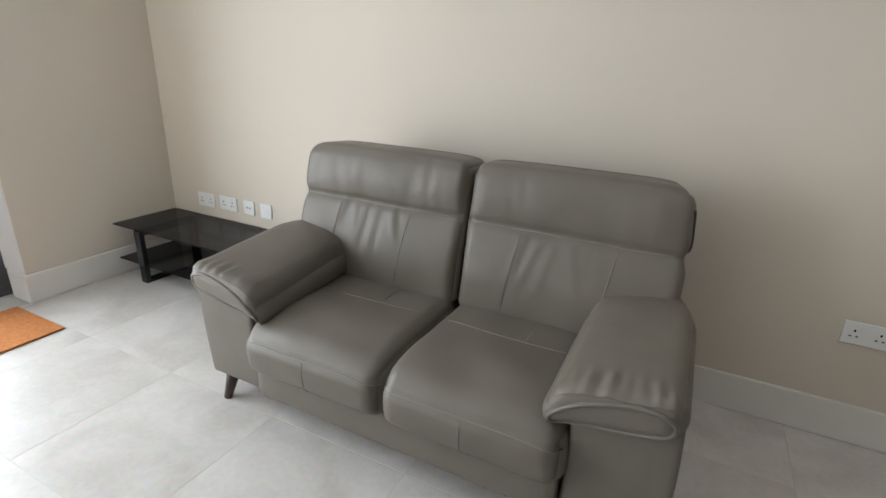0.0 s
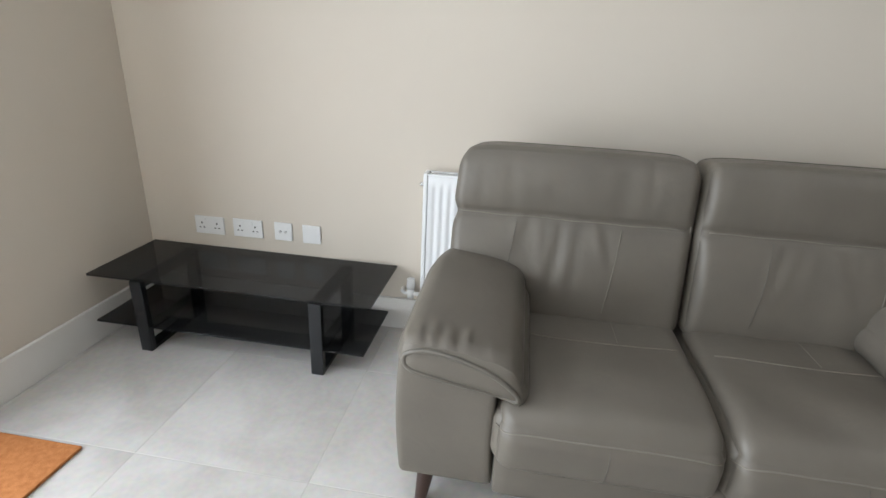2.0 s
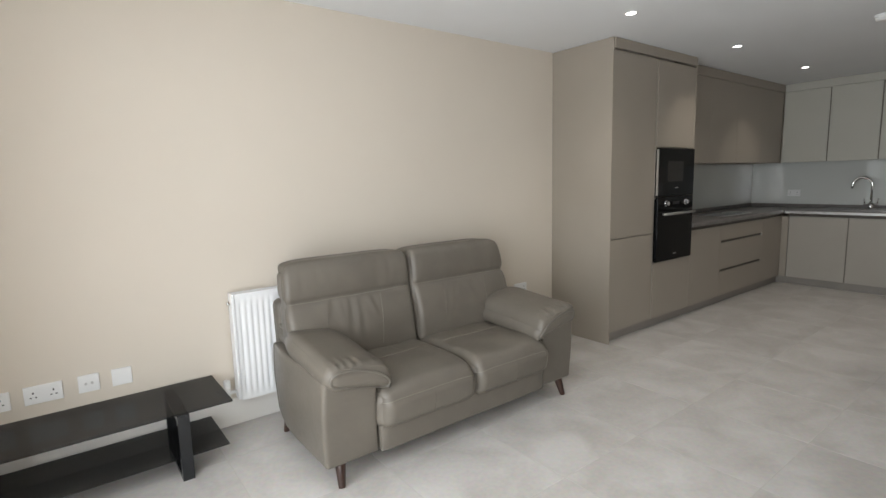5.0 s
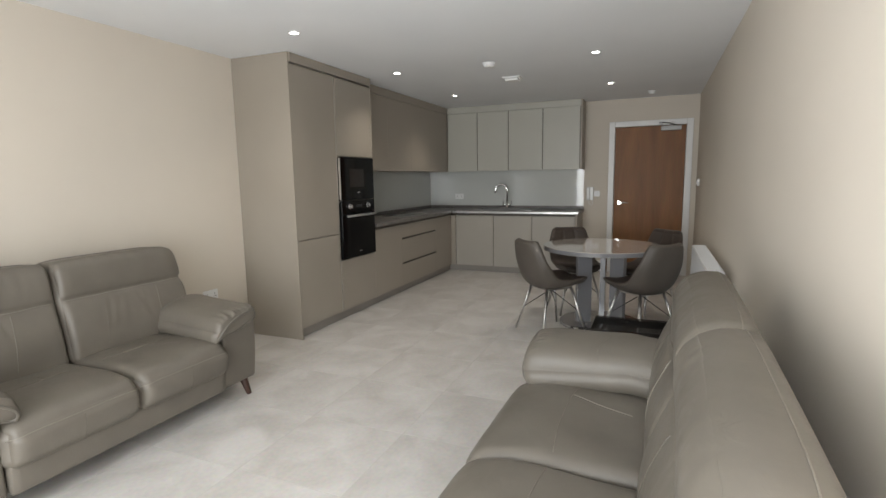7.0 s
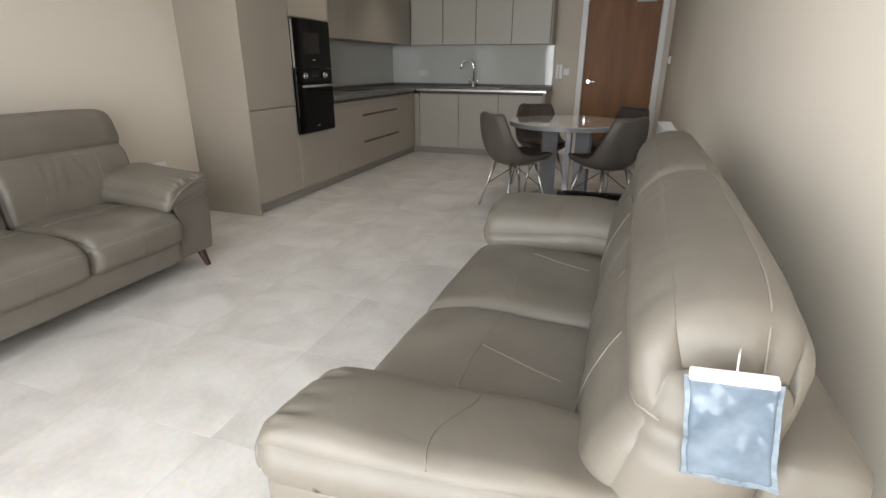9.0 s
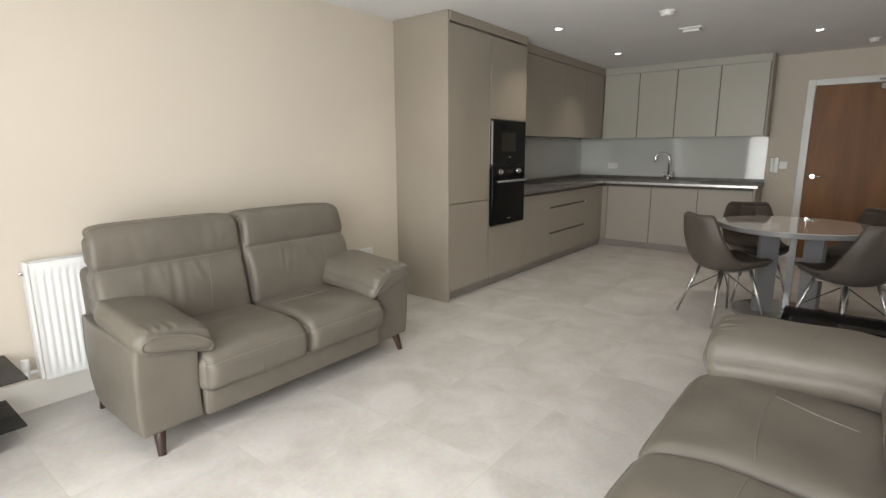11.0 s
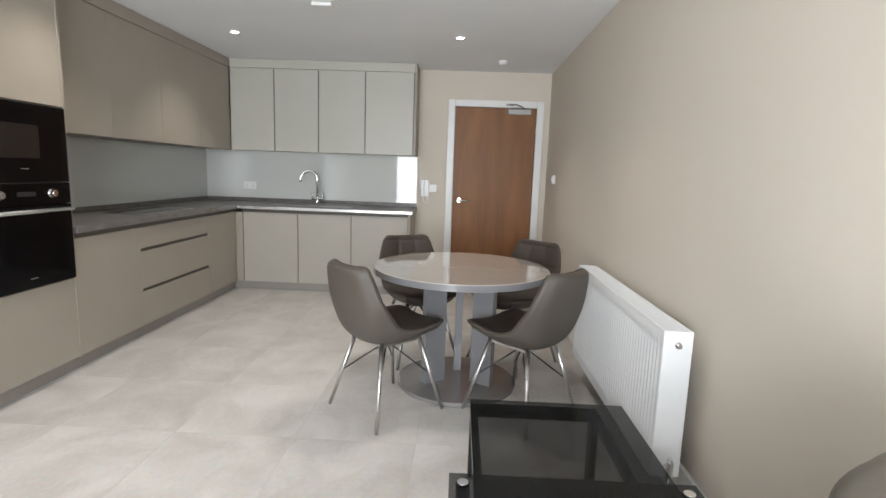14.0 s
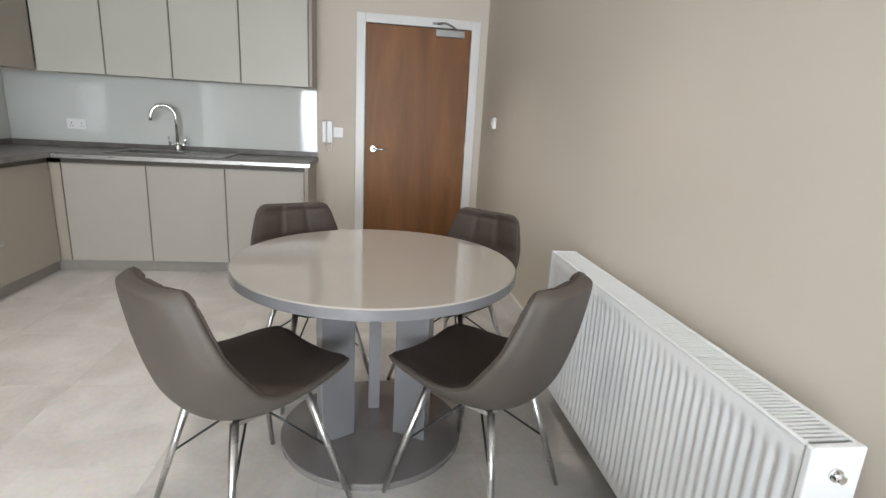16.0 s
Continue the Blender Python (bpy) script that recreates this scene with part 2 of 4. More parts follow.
def door_wood():
    m = bpy.data.materials.new("walnut_veneer")
    m.use_nodes = True
    nt = m.node_tree
    b = nt.nodes["Principled BSDF"]
    tc = nt.nodes.new("ShaderNodeTexCoord")
    mp = nt.nodes.new("ShaderNodeMapping")
    mp.inputs["Scale"].default_value = (1.0, 3.2, 0.4)
    nt.links.new(tc.outputs["Object"], mp.inputs[0])
    n = nt.nodes.new("ShaderNodeTexNoise")
    n.inputs["Scale"].default_value, n.inputs["Detail"].default_value, n.inputs["Distortion"].default_value = 1.6, 8.0, 1.2
    nt.links.new(mp.outputs[0], n.inputs["Vector"])
    cr = nt.nodes.new("ShaderNodeValToRGB")
    cr.color_ramp.elements[0].position, cr.color_ramp.elements[1].position = 0.28, 0.72
    cr.color_ramp.elements[0].color, cr.color_ramp.elements[1].color = (0.170, 0.064, 0.015, 1), (0.265, 0.108, 0.028, 1)
    nt.links.new(n.outputs["Fac"], cr.inputs[0])
    mp2 = nt.nodes.new("ShaderNodeMapping")
    mp2.inputs["Scale"].default_value = (1, 120, 3)
    nt.links.new(tc.outputs["Object"], mp2.inputs[0])
    n2 = nt.nodes.new("ShaderNodeTexNoise")
    n2.inputs["Scale"].default_value = 2.0
    nt.links.new(mp2.outputs[0], n2.inputs["Vector"])
    mx = nt.nodes.new("ShaderNodeMix")
    mx.data_type, mx.blend_type = "RGBA", "OVERLAY"
    mx.inputs["Factor"].default_value = 0.35
    nt.links.new(cr.outputs[0], mx.inputs["A"])
    nt.links.new(n2.outputs["Color"], mx.inputs["B"])
    hsv = nt.nodes.new("ShaderNodeHueSaturation")
    hsv.inputs["Saturation"].default_value = 0.95
    nt.links.new(mx.outputs["Result"], hsv.inputs["Color"])
    nt.links.new(hsv.outputs[0], b.inputs["Base Color"])
    b.inputs["Roughness"].default_value = 0.45
    b.inputs["Specular IOR Level"].default_value = 0.3
    return m


TILE = tile_material()
WALNUT = door_wood()


# ---- mesh helpers ----
def smooth(bm):
    for f in bm.faces:
        f.smooth = True
    return bm


def bx(x0, x1, y0, y1, z0, z1, bevel=0.0, seg=2):
    bm = bmesh.new()
    bmesh.ops.create_cube(bm, size=1.0)
    for v in bm.verts:
        v.co = Vector((x0 + (v.co.x + 0.5) * (x1 - x0), y0 + (v.co.y + 0.5) * (y1 - y0), z0 + (v.co.z + 0.5) * (z1 - z0)))
    if bevel:
        bmesh.ops.bevel(bm, geom=list(bm.edges), offset=bevel, segments=seg, affect="EDGES", profile=0.5)
    return bm


def join(*bms):
    out = bms[0]
    for b in bms[1:]:
        me = bpy.data.meshes.new("join")
        b.to_mesh(me)
        b.free()
        out.from_mesh(me)
        bpy.data.meshes.remove(me)
    return out


def cyl(p0, p1, r0, r1=None, seg=20, bevel=0.0):
    r1 = r0 if r1 is None else r1
    p0, p1 = Vector(p0), Vector(p1)
    d = p1 - p0
    bm = bmesh.new()
    bmesh.ops.create_cone(bm, cap_ends=True, segments=seg, radius1=r0, radius2=r1, depth=d.length)
    if bevel:
        ed = [e for e in bm.edges if len({round(v.co.z, 5) for v in e.verts}) == 1]
        bmesh.ops.bevel(bm, geom=ed, offset=bevel, segments=3, affect="EDGES", profile=0.5)
    q = d.to_track_quat("Z", "Y").to_matrix().to_4x4()
    bm.transform(Matrix.Translation((p0 + p1) / 2) @ q)
    for f in bm.faces:
        f.smooth = len(f.verts) == 4
    return bm


def tube(points, r, seg=10, closed=False):
    """A round tube along points."""
    pts = [Vector(p) for p in points]
    bm = bmesh.new()
    rings = []
    n = len(pts)
    up = None
    for i, p in enumerate(pts):
        a = pts[(i - 1) % n] if (closed or i > 0) else p
        b = pts[(i + 1) % n] if (closed or i < n - 1) else p
        t = (b - a).normalized()
        if up is None:
            up = t.orthogonal().normalized()
        else:
            up = (up - t * up.dot(t)).normalized()
        side = t.cross(up)
        rings.append([bm.verts.new(p + r * (math.cos(k * math.tau / seg) * up + math.sin(k * math.tau / seg) * side)) for k in range(seg)])
    m = n if closed else n - 1
    for i in range(m):
        A, B = rings[i], rings[(i + 1) % n]
        for k in range(seg):
            bm.faces.new((A[k], A[(k + 1) % seg], B[(k + 1) % seg], B[k]))
    if not closed:
        bm.faces.new(rings[0][::-1])
        bm.faces.new(rings[-1])
    bmesh.ops.recalc_face_normals(bm, faces=bm.faces)
    return smooth(bm)


def pillow(x0, x1, y0, y1, z0, z1, r, n=14, shape=None):
    """A soft box with edges rounded by r; shape moves each point."""
    h = Vector(((x1 - x0) / 2, (y1 - y0) / 2, (z1 - z0) / 2))
    c = Vector(((x1 + x0) / 2, (y1 + y0) / 2, (z1 + z0) / 2))
    r = min(r, *h)
    bm = bmesh.new()
    bmesh.ops.create_cube(bm, size=2.0)
    bmesh.ops.subdivide_edges(bm, edges=list(bm.edges), cuts=n, use_grid_fill=True)
    for v in bm.verts:
        u = v.co.copy()
        s = Vector([math.copysign(1 - (1 - abs(a)) ** 1.6, a) if abs(a) < 1 else a for a in u])
        q = Vector((s.x * h.x, s.y * h.y, s.z * h.z))
        inner = Vector([max(-(h[k] - r), min(h[k] - r, q[k])) for k in range(3)])
        d = q - inner
        if d.length > 1e-9:
            q = inner + d.normalized() * r
        p = c + q
        v.co = shape(p, u) if shape else p
    bmesh.ops.recalc_face_normals(bm, faces=bm.faces)
    return smooth(bm)


def lathe(profile, centre=(0, 0), seg=64):
    bm = bmesh.new()
    rings = []
    for r, z in profile:
        rings.append([bm.verts.new((centre[0] + r * math.cos(k * math.tau / seg), centre[1] + r * math.sin(k * math.tau / seg), z)) for k in range(seg)])
    for A, B in zip(rings, rings[1:]):
        for k in range(seg):
            bm.faces.new((A[k], A[(k + 1) % seg], B[(k + 1) % seg], B[k]))
    bm.faces.new(rings[0][::-1])
    bm.faces.new(rings[-1])
    bmesh.ops.recalc_face_normals(bm, faces=bm.faces)
    return bm


def to_mesh(name, bm, material):
    me = bpy.data.meshes.new(name)
    bm.to_mesh(me)
    bm.free()
    me.materials.append(material)
    return me


def root_of(ob):
    while ob.parent:
        ob = ob.parent
    return ob


def part(name, bm, material, parent, label=""):
    bm.transform(Matrix.Translation(-root_of(parent).location))
    ob = new(name, to_mesh(name, bm, material))
    ob.parent = parent
    return tagged(ob, label)


def thing(name, at, label, category, group="", kind=""):
    ob = new(name)
    ob.location = at
    return tagged(ob, label, category, group, kind)


def single(name, bm, material, label, category, group="", kind="", at=None):
    at = at or (0, 0, 0)
    bm.transform(Matrix.Translation(-Vector(at)))
    ob = new(name, to_mesh(name, bm, material))
    ob.location = at
    return tagged(ob, label, category, group, kind)


def structure(name, bm, material, label="", category=""):
    return single(name, bm, material, label or name.replace("_", " "), category or name.split("_")[0], kind="structure")


# ---- room shell ----
XL, XR, YB, YT, ZC = -2.33, 6.0, -1.05, 2.87, 2.44
OP0, OP1, OPZ = -1.03, 1.947, 2.12
structure("wall_north", bx(XL - 0.3, XR + 0.15, YT, YT + 0.15, -0.2, ZC + 0.2), WALL, "long wall painted warm beige", "wall")
structure("wall_south", bx(XL - 0.3, XR + 0.15, YB - 0.15, YB, -0.2, ZC + 0.2), WALL, "long wall painted warm beige", "wall")
structure("wall_west", join(bx(XL - 0.3, XL, OP1, YT, -0.2, ZC + 0.2), bx(XL - 0.3, XL, YB, OP0, -0.2, ZC + 0.2), bx(XL - 0.3, XL, OP0, OP1, OPZ, ZC + 0.2)), WALL, "end wall with a wide patio opening", "wall")
DY0, DY1, DZ = -0.905, 0.005, 2.06
structure("wall_east", join(bx(XR, XR + 0.15, DY1, YT, -0.2, ZC + 0.2), bx(XR, XR + 0.15, YB, DY0, -0.2, ZC + 0.2), bx(XR, XR + 0.15, DY0, DY1, DZ, ZC + 0.2)), WALL, "kitchen end wall with the door opening", "wall")
structure("ceiling", bx(XL - 0.3, XR + 0.15, YB - 0.15, YT + 0.15, ZC, ZC + 0.18), CEIL, "flat white painted ceiling", "ceiling")
floor = structure("floor", bx(XL - 0.3, XR + 0.15, YB - 0.15, YT + 0.15, -0.15, -0.0006), GROUT, "large grey porcelain floor tiles with pale joints", "floor")

# skirting boards
SK = 0.16
structure("baseboard_north", bx(XL + 0.018, 1.84, YT - 0.018, YT, 0, SK, 0.004), SKIRT, "off-white painted skirting board", "skirting board")
structure("baseboard_west", bx(XL, XL + 0.018, OP1 - 0.018, YT, 0, SK, 0.004), SKIRT, "off-white painted skirting board", "skirting board")
structure("baseboard_reveal", bx(XL - 0.16, XL, OP1 - 0.018, OP1, 0, SK, 0.004), SKIRT, "off-white painted skirting return", "skirting board")
structure("baseboard_south", bx(XL, XR, YB, YB + 0.018, 0, SK, 0.004), SKIRT, "off-white painted skirting board", "skirting board")
structure("baseboard_east", bx(XR - 0.018, XR, 0.085, 0.41, 0, SK, 0.004), SKIRT, "off-white painted skirting board", "skirting board")
structure("trim_reveal", bx(XL - 0.20, XL - 0.002, OP1 - 0.006, OP1 + 0.004, SK, OPZ), WHITE, "white painted opening reveal", "trim")

# patio doors
win = thing("window_1", (XL - 0.25, 0.7, 0), "anthracite framed glazed patio doors, shut", "patio door", kind="structure")
fx0, fx1 = XL - 0.27, XL - 0.20
part("sill", bx(fx0, fx1, OP0, OP1, 0.0, 0.06, 0.004), FRAME, win)
part("head", bx(fx0, fx1, OP0, OP1, OPZ - 0.07, OPZ, 0.004), FRAME, win)
edges = [OP0, OP0 + 0.99, OP0 + 1.984, OP1]
for k in range(3):
    a, b = edges[k], edges[k + 1]
    pf = part("pane_frame", join(bx(fx0, fx1, a, a + 0.065, 0.06, OPZ - 0.07, 0.004), bx(fx0, fx1, b - 0.065, b, 0.06, OPZ - 0.07, 0.004)), FRAME, win)
    pane = part("pane", bx(XL - 0.24, XL - 0.232, a + 0.065, b - 0.065, 0.06, OPZ - 0.07), PANE, win)
    pane.visible_shadow = False

# outside
structure("ground", bx(-60, XL - 0.3, -45, 45, -0.3, -0.12), PAVING, "pale paved ground outside", "ground")

# door in the kitchen wall
door = thing("door_1", (XR, -0.45, 0), "closed walnut veneer door in a white frame", "door", kind="structure")
part("door_leaf", bx(XR + 0.004, XR + 0.048, DY0 + 0.006, DY1 - 0.006, 0.006, DZ - 0.006, 0.002), WALNUT, door, "walnut veneer flush door leaf")
for nm, a, b, z0, z1 in (("architrave", DY1, 0.083, 0, 2.135), ("architrave", -0.985, DY0, 0, 2.135), ("architrave", DY1 - 0.0, DY0, DZ, 2.135)):
    part(nm, bx(XR - 0.018, XR - 0.001, min(a, b), max(a, b), z0, z1, 0.005), WHITE, door, "white painted door architrave")
part("door_stop", join(bx(XR + 0.05, XR + 0.08, DY0, DY0 + 0.02, 0, DZ), bx(XR + 0.05, XR + 0.08, DY1 - 0.02, DY1, 0, DZ), bx(XR + 0.05, XR + 0.08, DY0, DY1, DZ - 0.02, DZ)), WHITE, door)
hz = 1.01
hd = part("door_handle", join(cyl((XR + 0.004, -0.075, hz), (XR - 0.006, -0.075, hz), 0.026, seg=28, bevel=0.002), cyl((XR - 0.006, -0.075, hz), (XR - 0.05, -0.075, hz), 0.010), tube([(XR - 0.05, -0.070, hz), (XR - 0.052, -0.10, hz), (XR - 0.050, -0.15, hz), (XR - 0.046, -0.20, hz)], 0.009)), CHROME, door, "chrome lever handle on a round rose")
for z in (0.25, 1.05, 1.82):
    part("hinge", cyl((XR - 0.004, DY0 + 0.002, z - 0.05), (XR - 0.004, DY0 + 0.002, z + 0.05), 0.007), STEEL, door)
cl = part("door_closer", bx(XR - 0.05, XR + 0.003, -0.84, -0.585, 1.985, 2.045, 0.006), GREYMETAL, door, "grey metal overhead door closer")
part("closer_arm", join(tube([(XR - 0.03, -0.77, 2.05), (XR - 0.10, -0.72, 2.065), (XR - 0.16, -0.66, 2.075), (XR - 0.10, -0.64, 2.085), (XR - 0.018, -0.60, 2.09)], 0.008), bx(XR - 0.03, XR - 0.018, -0.64, -0.56, 2.08, 2.10, 0.002)), GREYMETAL, cl)
structure("wall_corridor", bx(XR + 0.16, XR + 0.2, DY0 - 0.1, DY1 + 0.1, -0.1, 2.3), WALL, "plain wall behind the door", "wall")


# ---- kitchen ----
FY, FX = 2.272, 5.42
WT = 0.915


def panel(x0, x1, y0, y1, z0, z1):
    return bx(x0, x1, y0, y1, z0, z1, 0.001, 1)


tall = thing("larder_cabinet", (2.17, 2.58, 0), "tall taupe larder cabinet beside the oven housing", "cabinet", "kitchen cabinets")
part("end_panel", panel(1.84, 1.860, FY - 0.004, YT - 0.003, 0, 2.437), CABINET, tall)
part("body", bx(1.861, 2.494, FY + 0.021, YT - 0.003, 0.09, 2.36), CABINET, tall)
part("upper_door", panel(1.862, 2.478, FY, FY + 0.02, 0.876, 2.345), CABINET, tall)
part("lower_door", panel(1.862, 2.478, FY, FY + 0.02, 0.095, 0.866), CABINET, tall)
part("grip_channel", bx(2.480, 2.500, FY + 0.006, FY + 0.02, 0.095, 2.345), CHANNEL, tall, "pale metal grip channel")
part("plinth", bx(1.861, 2.5, FY + 0.05, FY + 0.066, 0, 0.09), PLINTH, tall)

oh = thing("oven_cabinet", (2.82, 2.58, 0), "tall taupe oven housing with two black ovens", "cabinet", "kitchen cabinets")
part("body", join(bx(2.502, 3.138, FY + 0.03, YT - 0.003, 0.09, 2.36)), CABINET, oh)
part("top_door", panel(2.503, 3.140, FY, FY + 0.02, 1.622, 2.345), CABINET, oh)
part("drawer_front", panel(2.503, 3.140, FY, FY + 0.02, 0.095, 0.600), CABINET, oh)
part("plinth", bx(2.5015, 3.157, FY + 0.05, FY + 0.066, 0, 0.09), PLINTH, oh)
part("side_panel", bx(3.1405, 3.1565, FY - 0.002, YT - 0.003, 0.09, 2.437), CABINET, oh)

oven = thing("built_in_oven", (2.82, FY, 0.84), "black glass built-in oven with a steel handle", "oven")
part("body", bx(2.53, 3.12, FY + 0.004, FY + 0.029, 0.609, 1.165), BLACKGLASS, oven)
part("oven_door", bx(2.512, 3.130, FY - 0.02, FY + 0.003, 0.609, 1.062, 0.003), BLACKGLASS, oven, "black glass oven door")
part("control_panel", bx(2.512, 3.130, FY - 0.02, FY + 0.003, 1.066, 1.185, 0.003), BLACKGLASS, oven)
for x in (2.645, 2.985):
    part("knob", join(cyl((x, FY - 0.02, 1.128), (x, FY - 0.028, 1.128), 0.026, seg=28), cyl((x, FY - 0.028, 1.128), (x, FY - 0.05, 1.128), 0.020, 0.018, seg=28, bevel=0.003)), CHROME, oven, "chrome control knob")
part("handle", join(tube([(2.56, FY - 0.055, 1.035), (3.10, FY - 0.055, 1.035)], 0.011), cyl((2.60, FY - 0.02, 1.035), (2.60, FY - 0.055, 1.035), 0.008), cyl((3.06, FY - 0.02, 1.035), (3.06, FY - 0.055, 1.035), 0.008)), STEEL, oven, "brushed steel bar handle")
part("logo_mark", bx(2.80, 2.85, FY - 0.0215, FY - 0.0198, 0.660, 0.666), STEEL, oven)
part("display", bx(2.76, 2.88, FY - 0.0215, FY - 0.0198, 1.115, 1.14), SLOT, oven)
mw = thing("built_in_microwave", (2.82, FY, 1.39), "black glass built-in microwave above the oven", "microwave")
part("body", bx(2.53, 3.12, FY + 0.004, FY + 0.029, 1.19, 1.60), BLACKGLASS, mw)
part("microwave_door", bx(2.512, 3.130, FY - 0.02, FY + 0.003, 1.190, 1.612, 0.003), BLACKGLASS, mw)
part("window_mesh", bx(2.66, 2.93, FY - 0.0215, FY - 0.0198, 1.32, 1.50), ramp_mat("microwave_mesh", (0.012, 0.010, 0.009), (0.017, 0.014, 0.012), 0.2, 40.0), mw)
part("logo_mark", bx(2.80, 2.85, FY - 0.0215, FY - 0.0198, 1.262, 1.267), STEEL, mw)
part("grip", bx(2.508, 2.512, FY - 0.018, FY, 1.20, 1.60), CHANNEL, mw)

# drawer bank on the long wall
db = thing("drawer_cabinet", (4.28, 2.58, 0), "taupe base drawers with recessed grip slots", "cabinet", "kitchen cabinets")
part("body", bx(3.158, 5.40, FY + 0.025, YT - 0.003, 0.09, 0.872), CABINET, db)
part("rail", bx(3.158, 5.40, FY + 0.006, FY + 0.024, 0.842, 0.872), GRIP, db)
zs = [(0.095, 0.352), (0.378, 0.658), (0.684, 0.840)]
part("filler_panel", panel(3.158, 3.775, FY, FY + 0.02, 0.095, 0.840), CABINET, db)
part("filler_panel", panel(4.835, 5.40, FY, FY + 0.02, 0.095, 0.840), CABINET, db)
for z0, z1 in zs:
    part("drawer_front", panel(3.7765, 4.8335, FY, FY + 0.02, z0, z1), CABINET, db)
for z in (0.352, 0.658):
    part("grip_slot", bx(3.80, 4.80, FY + 0.008, FY + 0.02, z + 0.0005, z + 0.0255), GRIP, db, "dark recessed finger grip")
    part("grip_end", bx(4.80, 4.8335, FY + 0.0005, FY + 0.02, z + 0.0005, z + 0.0255), CHROME, db, "bright metal grip end cap")
    part("grip_end", bx(3.7765, 3.80, FY + 0.0005, FY + 0.02, z + 0.0005, z + 0.0255), CABINET, db)
part("plinth", bx(3.158, 5.47, FY + 0.05, FY + 0.066, 0, 0.09), PLINTH, db)

# base units under the sink
for k, (a, b) in enumerate(((2.20, 1.615), (1.615, 1.048), (1.048, 0.452))):
    bu = thing("base_cabinet", (5.71, (a + b) / 2, 0), "taupe handleless base cabinet below the sink run", "cabinet", "kitchen cabinets")
    part("body", bx(FX + 0.022, XR - 0.003, b + 0.001, a - 0.001, 0.09, 0.872), CABINET, bu)
    part("cabinet_door", panel(FX, FX + 0.02, b + 0.005, a - 0.005, 0.095, 0.838), CABINET_WINDOW_LIT, bu)
    part("edge_strip", bx(FX + 0.008, FX + 0.02, a - 0.0045, a + 0.0045 if k else a + 0.0, 0.095, 0.838), CHANNEL if k < 1 else RECESS, bu)
    part("plinth", bx(FX + 0.05, FX + 0.066, b, a, 0, 0.09), PLINTH, bu)
    part("rail", bx(FX + 0.008, FX + 0.0215, b + 0.001, a - 0.001, 0.842, 0.872), GRIP, bu)
ce = thing("corner_filler", (5.43, 2.24, 0), "taupe corner filler between base cabinets", "cabinet", "kitchen cabinets")
part("filler_panel", panel(FX, FX + 0.02, 2.205, FY + 0.02, 0.095, 0.838), CABINET, ce)
part("plinth", bx(FX + 0.05, FX + 0.066, 2.2, FY + 0.06, 0, 0.09), PLINTH, ce)
ep = single("end_panel", panel(FX - 0.002, XR - 0.003, 0.424, 0.450, 0, 0.873), CABINET, "taupe end panel closing the base run", "cabinet", at=(5.7, 0.437, 0))

# worktop in an L shape
wt = thing("worktop", (5.0, 2.5, WT), "dark grey stone-effect worktop in an L", "worktop")
part("long_run", bx(3.158, XR - 0.003, FY - 0.025, YT - 0.003, 0.8735, WT, 0.004), WORKTOP, wt)
SX0, SX1, SY0, SY1 = 5.475, 5.905, 1.05, 1.93
part("short_run", join(bx(FX - 0.025, SX0 + 0.01, 0.405, FY - 0.026, 0.8735, WT, 0.004), bx(SX1 - 0.01, XR - 0.003, 0.405, FY - 0.026, 0.8735, WT), bx(SX0, SX1, 0.405, SY0 + 0.01, 0.8735, WT), bx(SX0, SX1, SY1 - 0.01, FY - 0.026, 0.8735, WT)), WORKTOP, wt)
# bright strip added to imitate window light reflected by the worktop edge
part("edge_glint", bx(FX - 0.031, FX - 0.0255, 0.405, FY - 0.03, 0.876, 0.905, 0.002), STEEL, wt, "steel strip imitating window light on the front edge")
up = thing("upstand", (5.0, 2.8, WT), "dark grey upstand behind the worktop", "upstand")
part("long_strip", bx(3.158, XR - 0.016, YT - 0.016, YT - 0.002, WT + 0.001, 0.958), WORKTOP, up)
part("short_strip", bx(XR - 0.016, XR - 0.002, 0.41, YT - 0.016, WT + 0.001, 0.958), WORKTOP, up)
sp = thing("splashback", (5.0, 2.86, 0.96), "grey glass splashback with glossy reflections", "splashback")
part("glass_sheet", bx(3.158, XR - 0.012, YT - 0.010, YT - 0.002, 0.959, 1.492, 0.001, 1), SPLASH, sp)
part("glass_sheet", bx(XR - 0.010, XR - 0.002, 0.415, YT - 0.011, 0.959, 1.492, 0.001, 1), SPLASH, sp)

# sink and tap
sk = thing("sink", (5.69, 1.49, WT), "stainless steel inset sink with drainer", "sink")
part("drainer", join(bx(SX0, SX1, SY0, 1.40, WT + 0.0006, WT + 0.011, 0.002), *[bx(SX0 + 0.06, SX1 - 0.08, SY0 + 0.04 + 0.04 * k, SY0 + 0.052 + 0.04 * k, WT + 0.011, WT + 0.014, 0.001, 1) for k in range(7)]), SINKSTEEL, sk, "ribbed steel drainer")
part("rim", join(bx(SX0, SX0 + 0.04, 1.401, SY1, WT + 0.0006, WT + 0.011, 0.002), bx(SX1 - 0.09, SX1, 1.401, SY1, WT + 0.0006, WT + 0.011, 0.002), bx(SX0 + 0.04, SX1 - 0.09, SY1 - 0.04, SY1, WT + 0.0006, WT + 0.011, 0.002)), SINKSTEEL, sk)
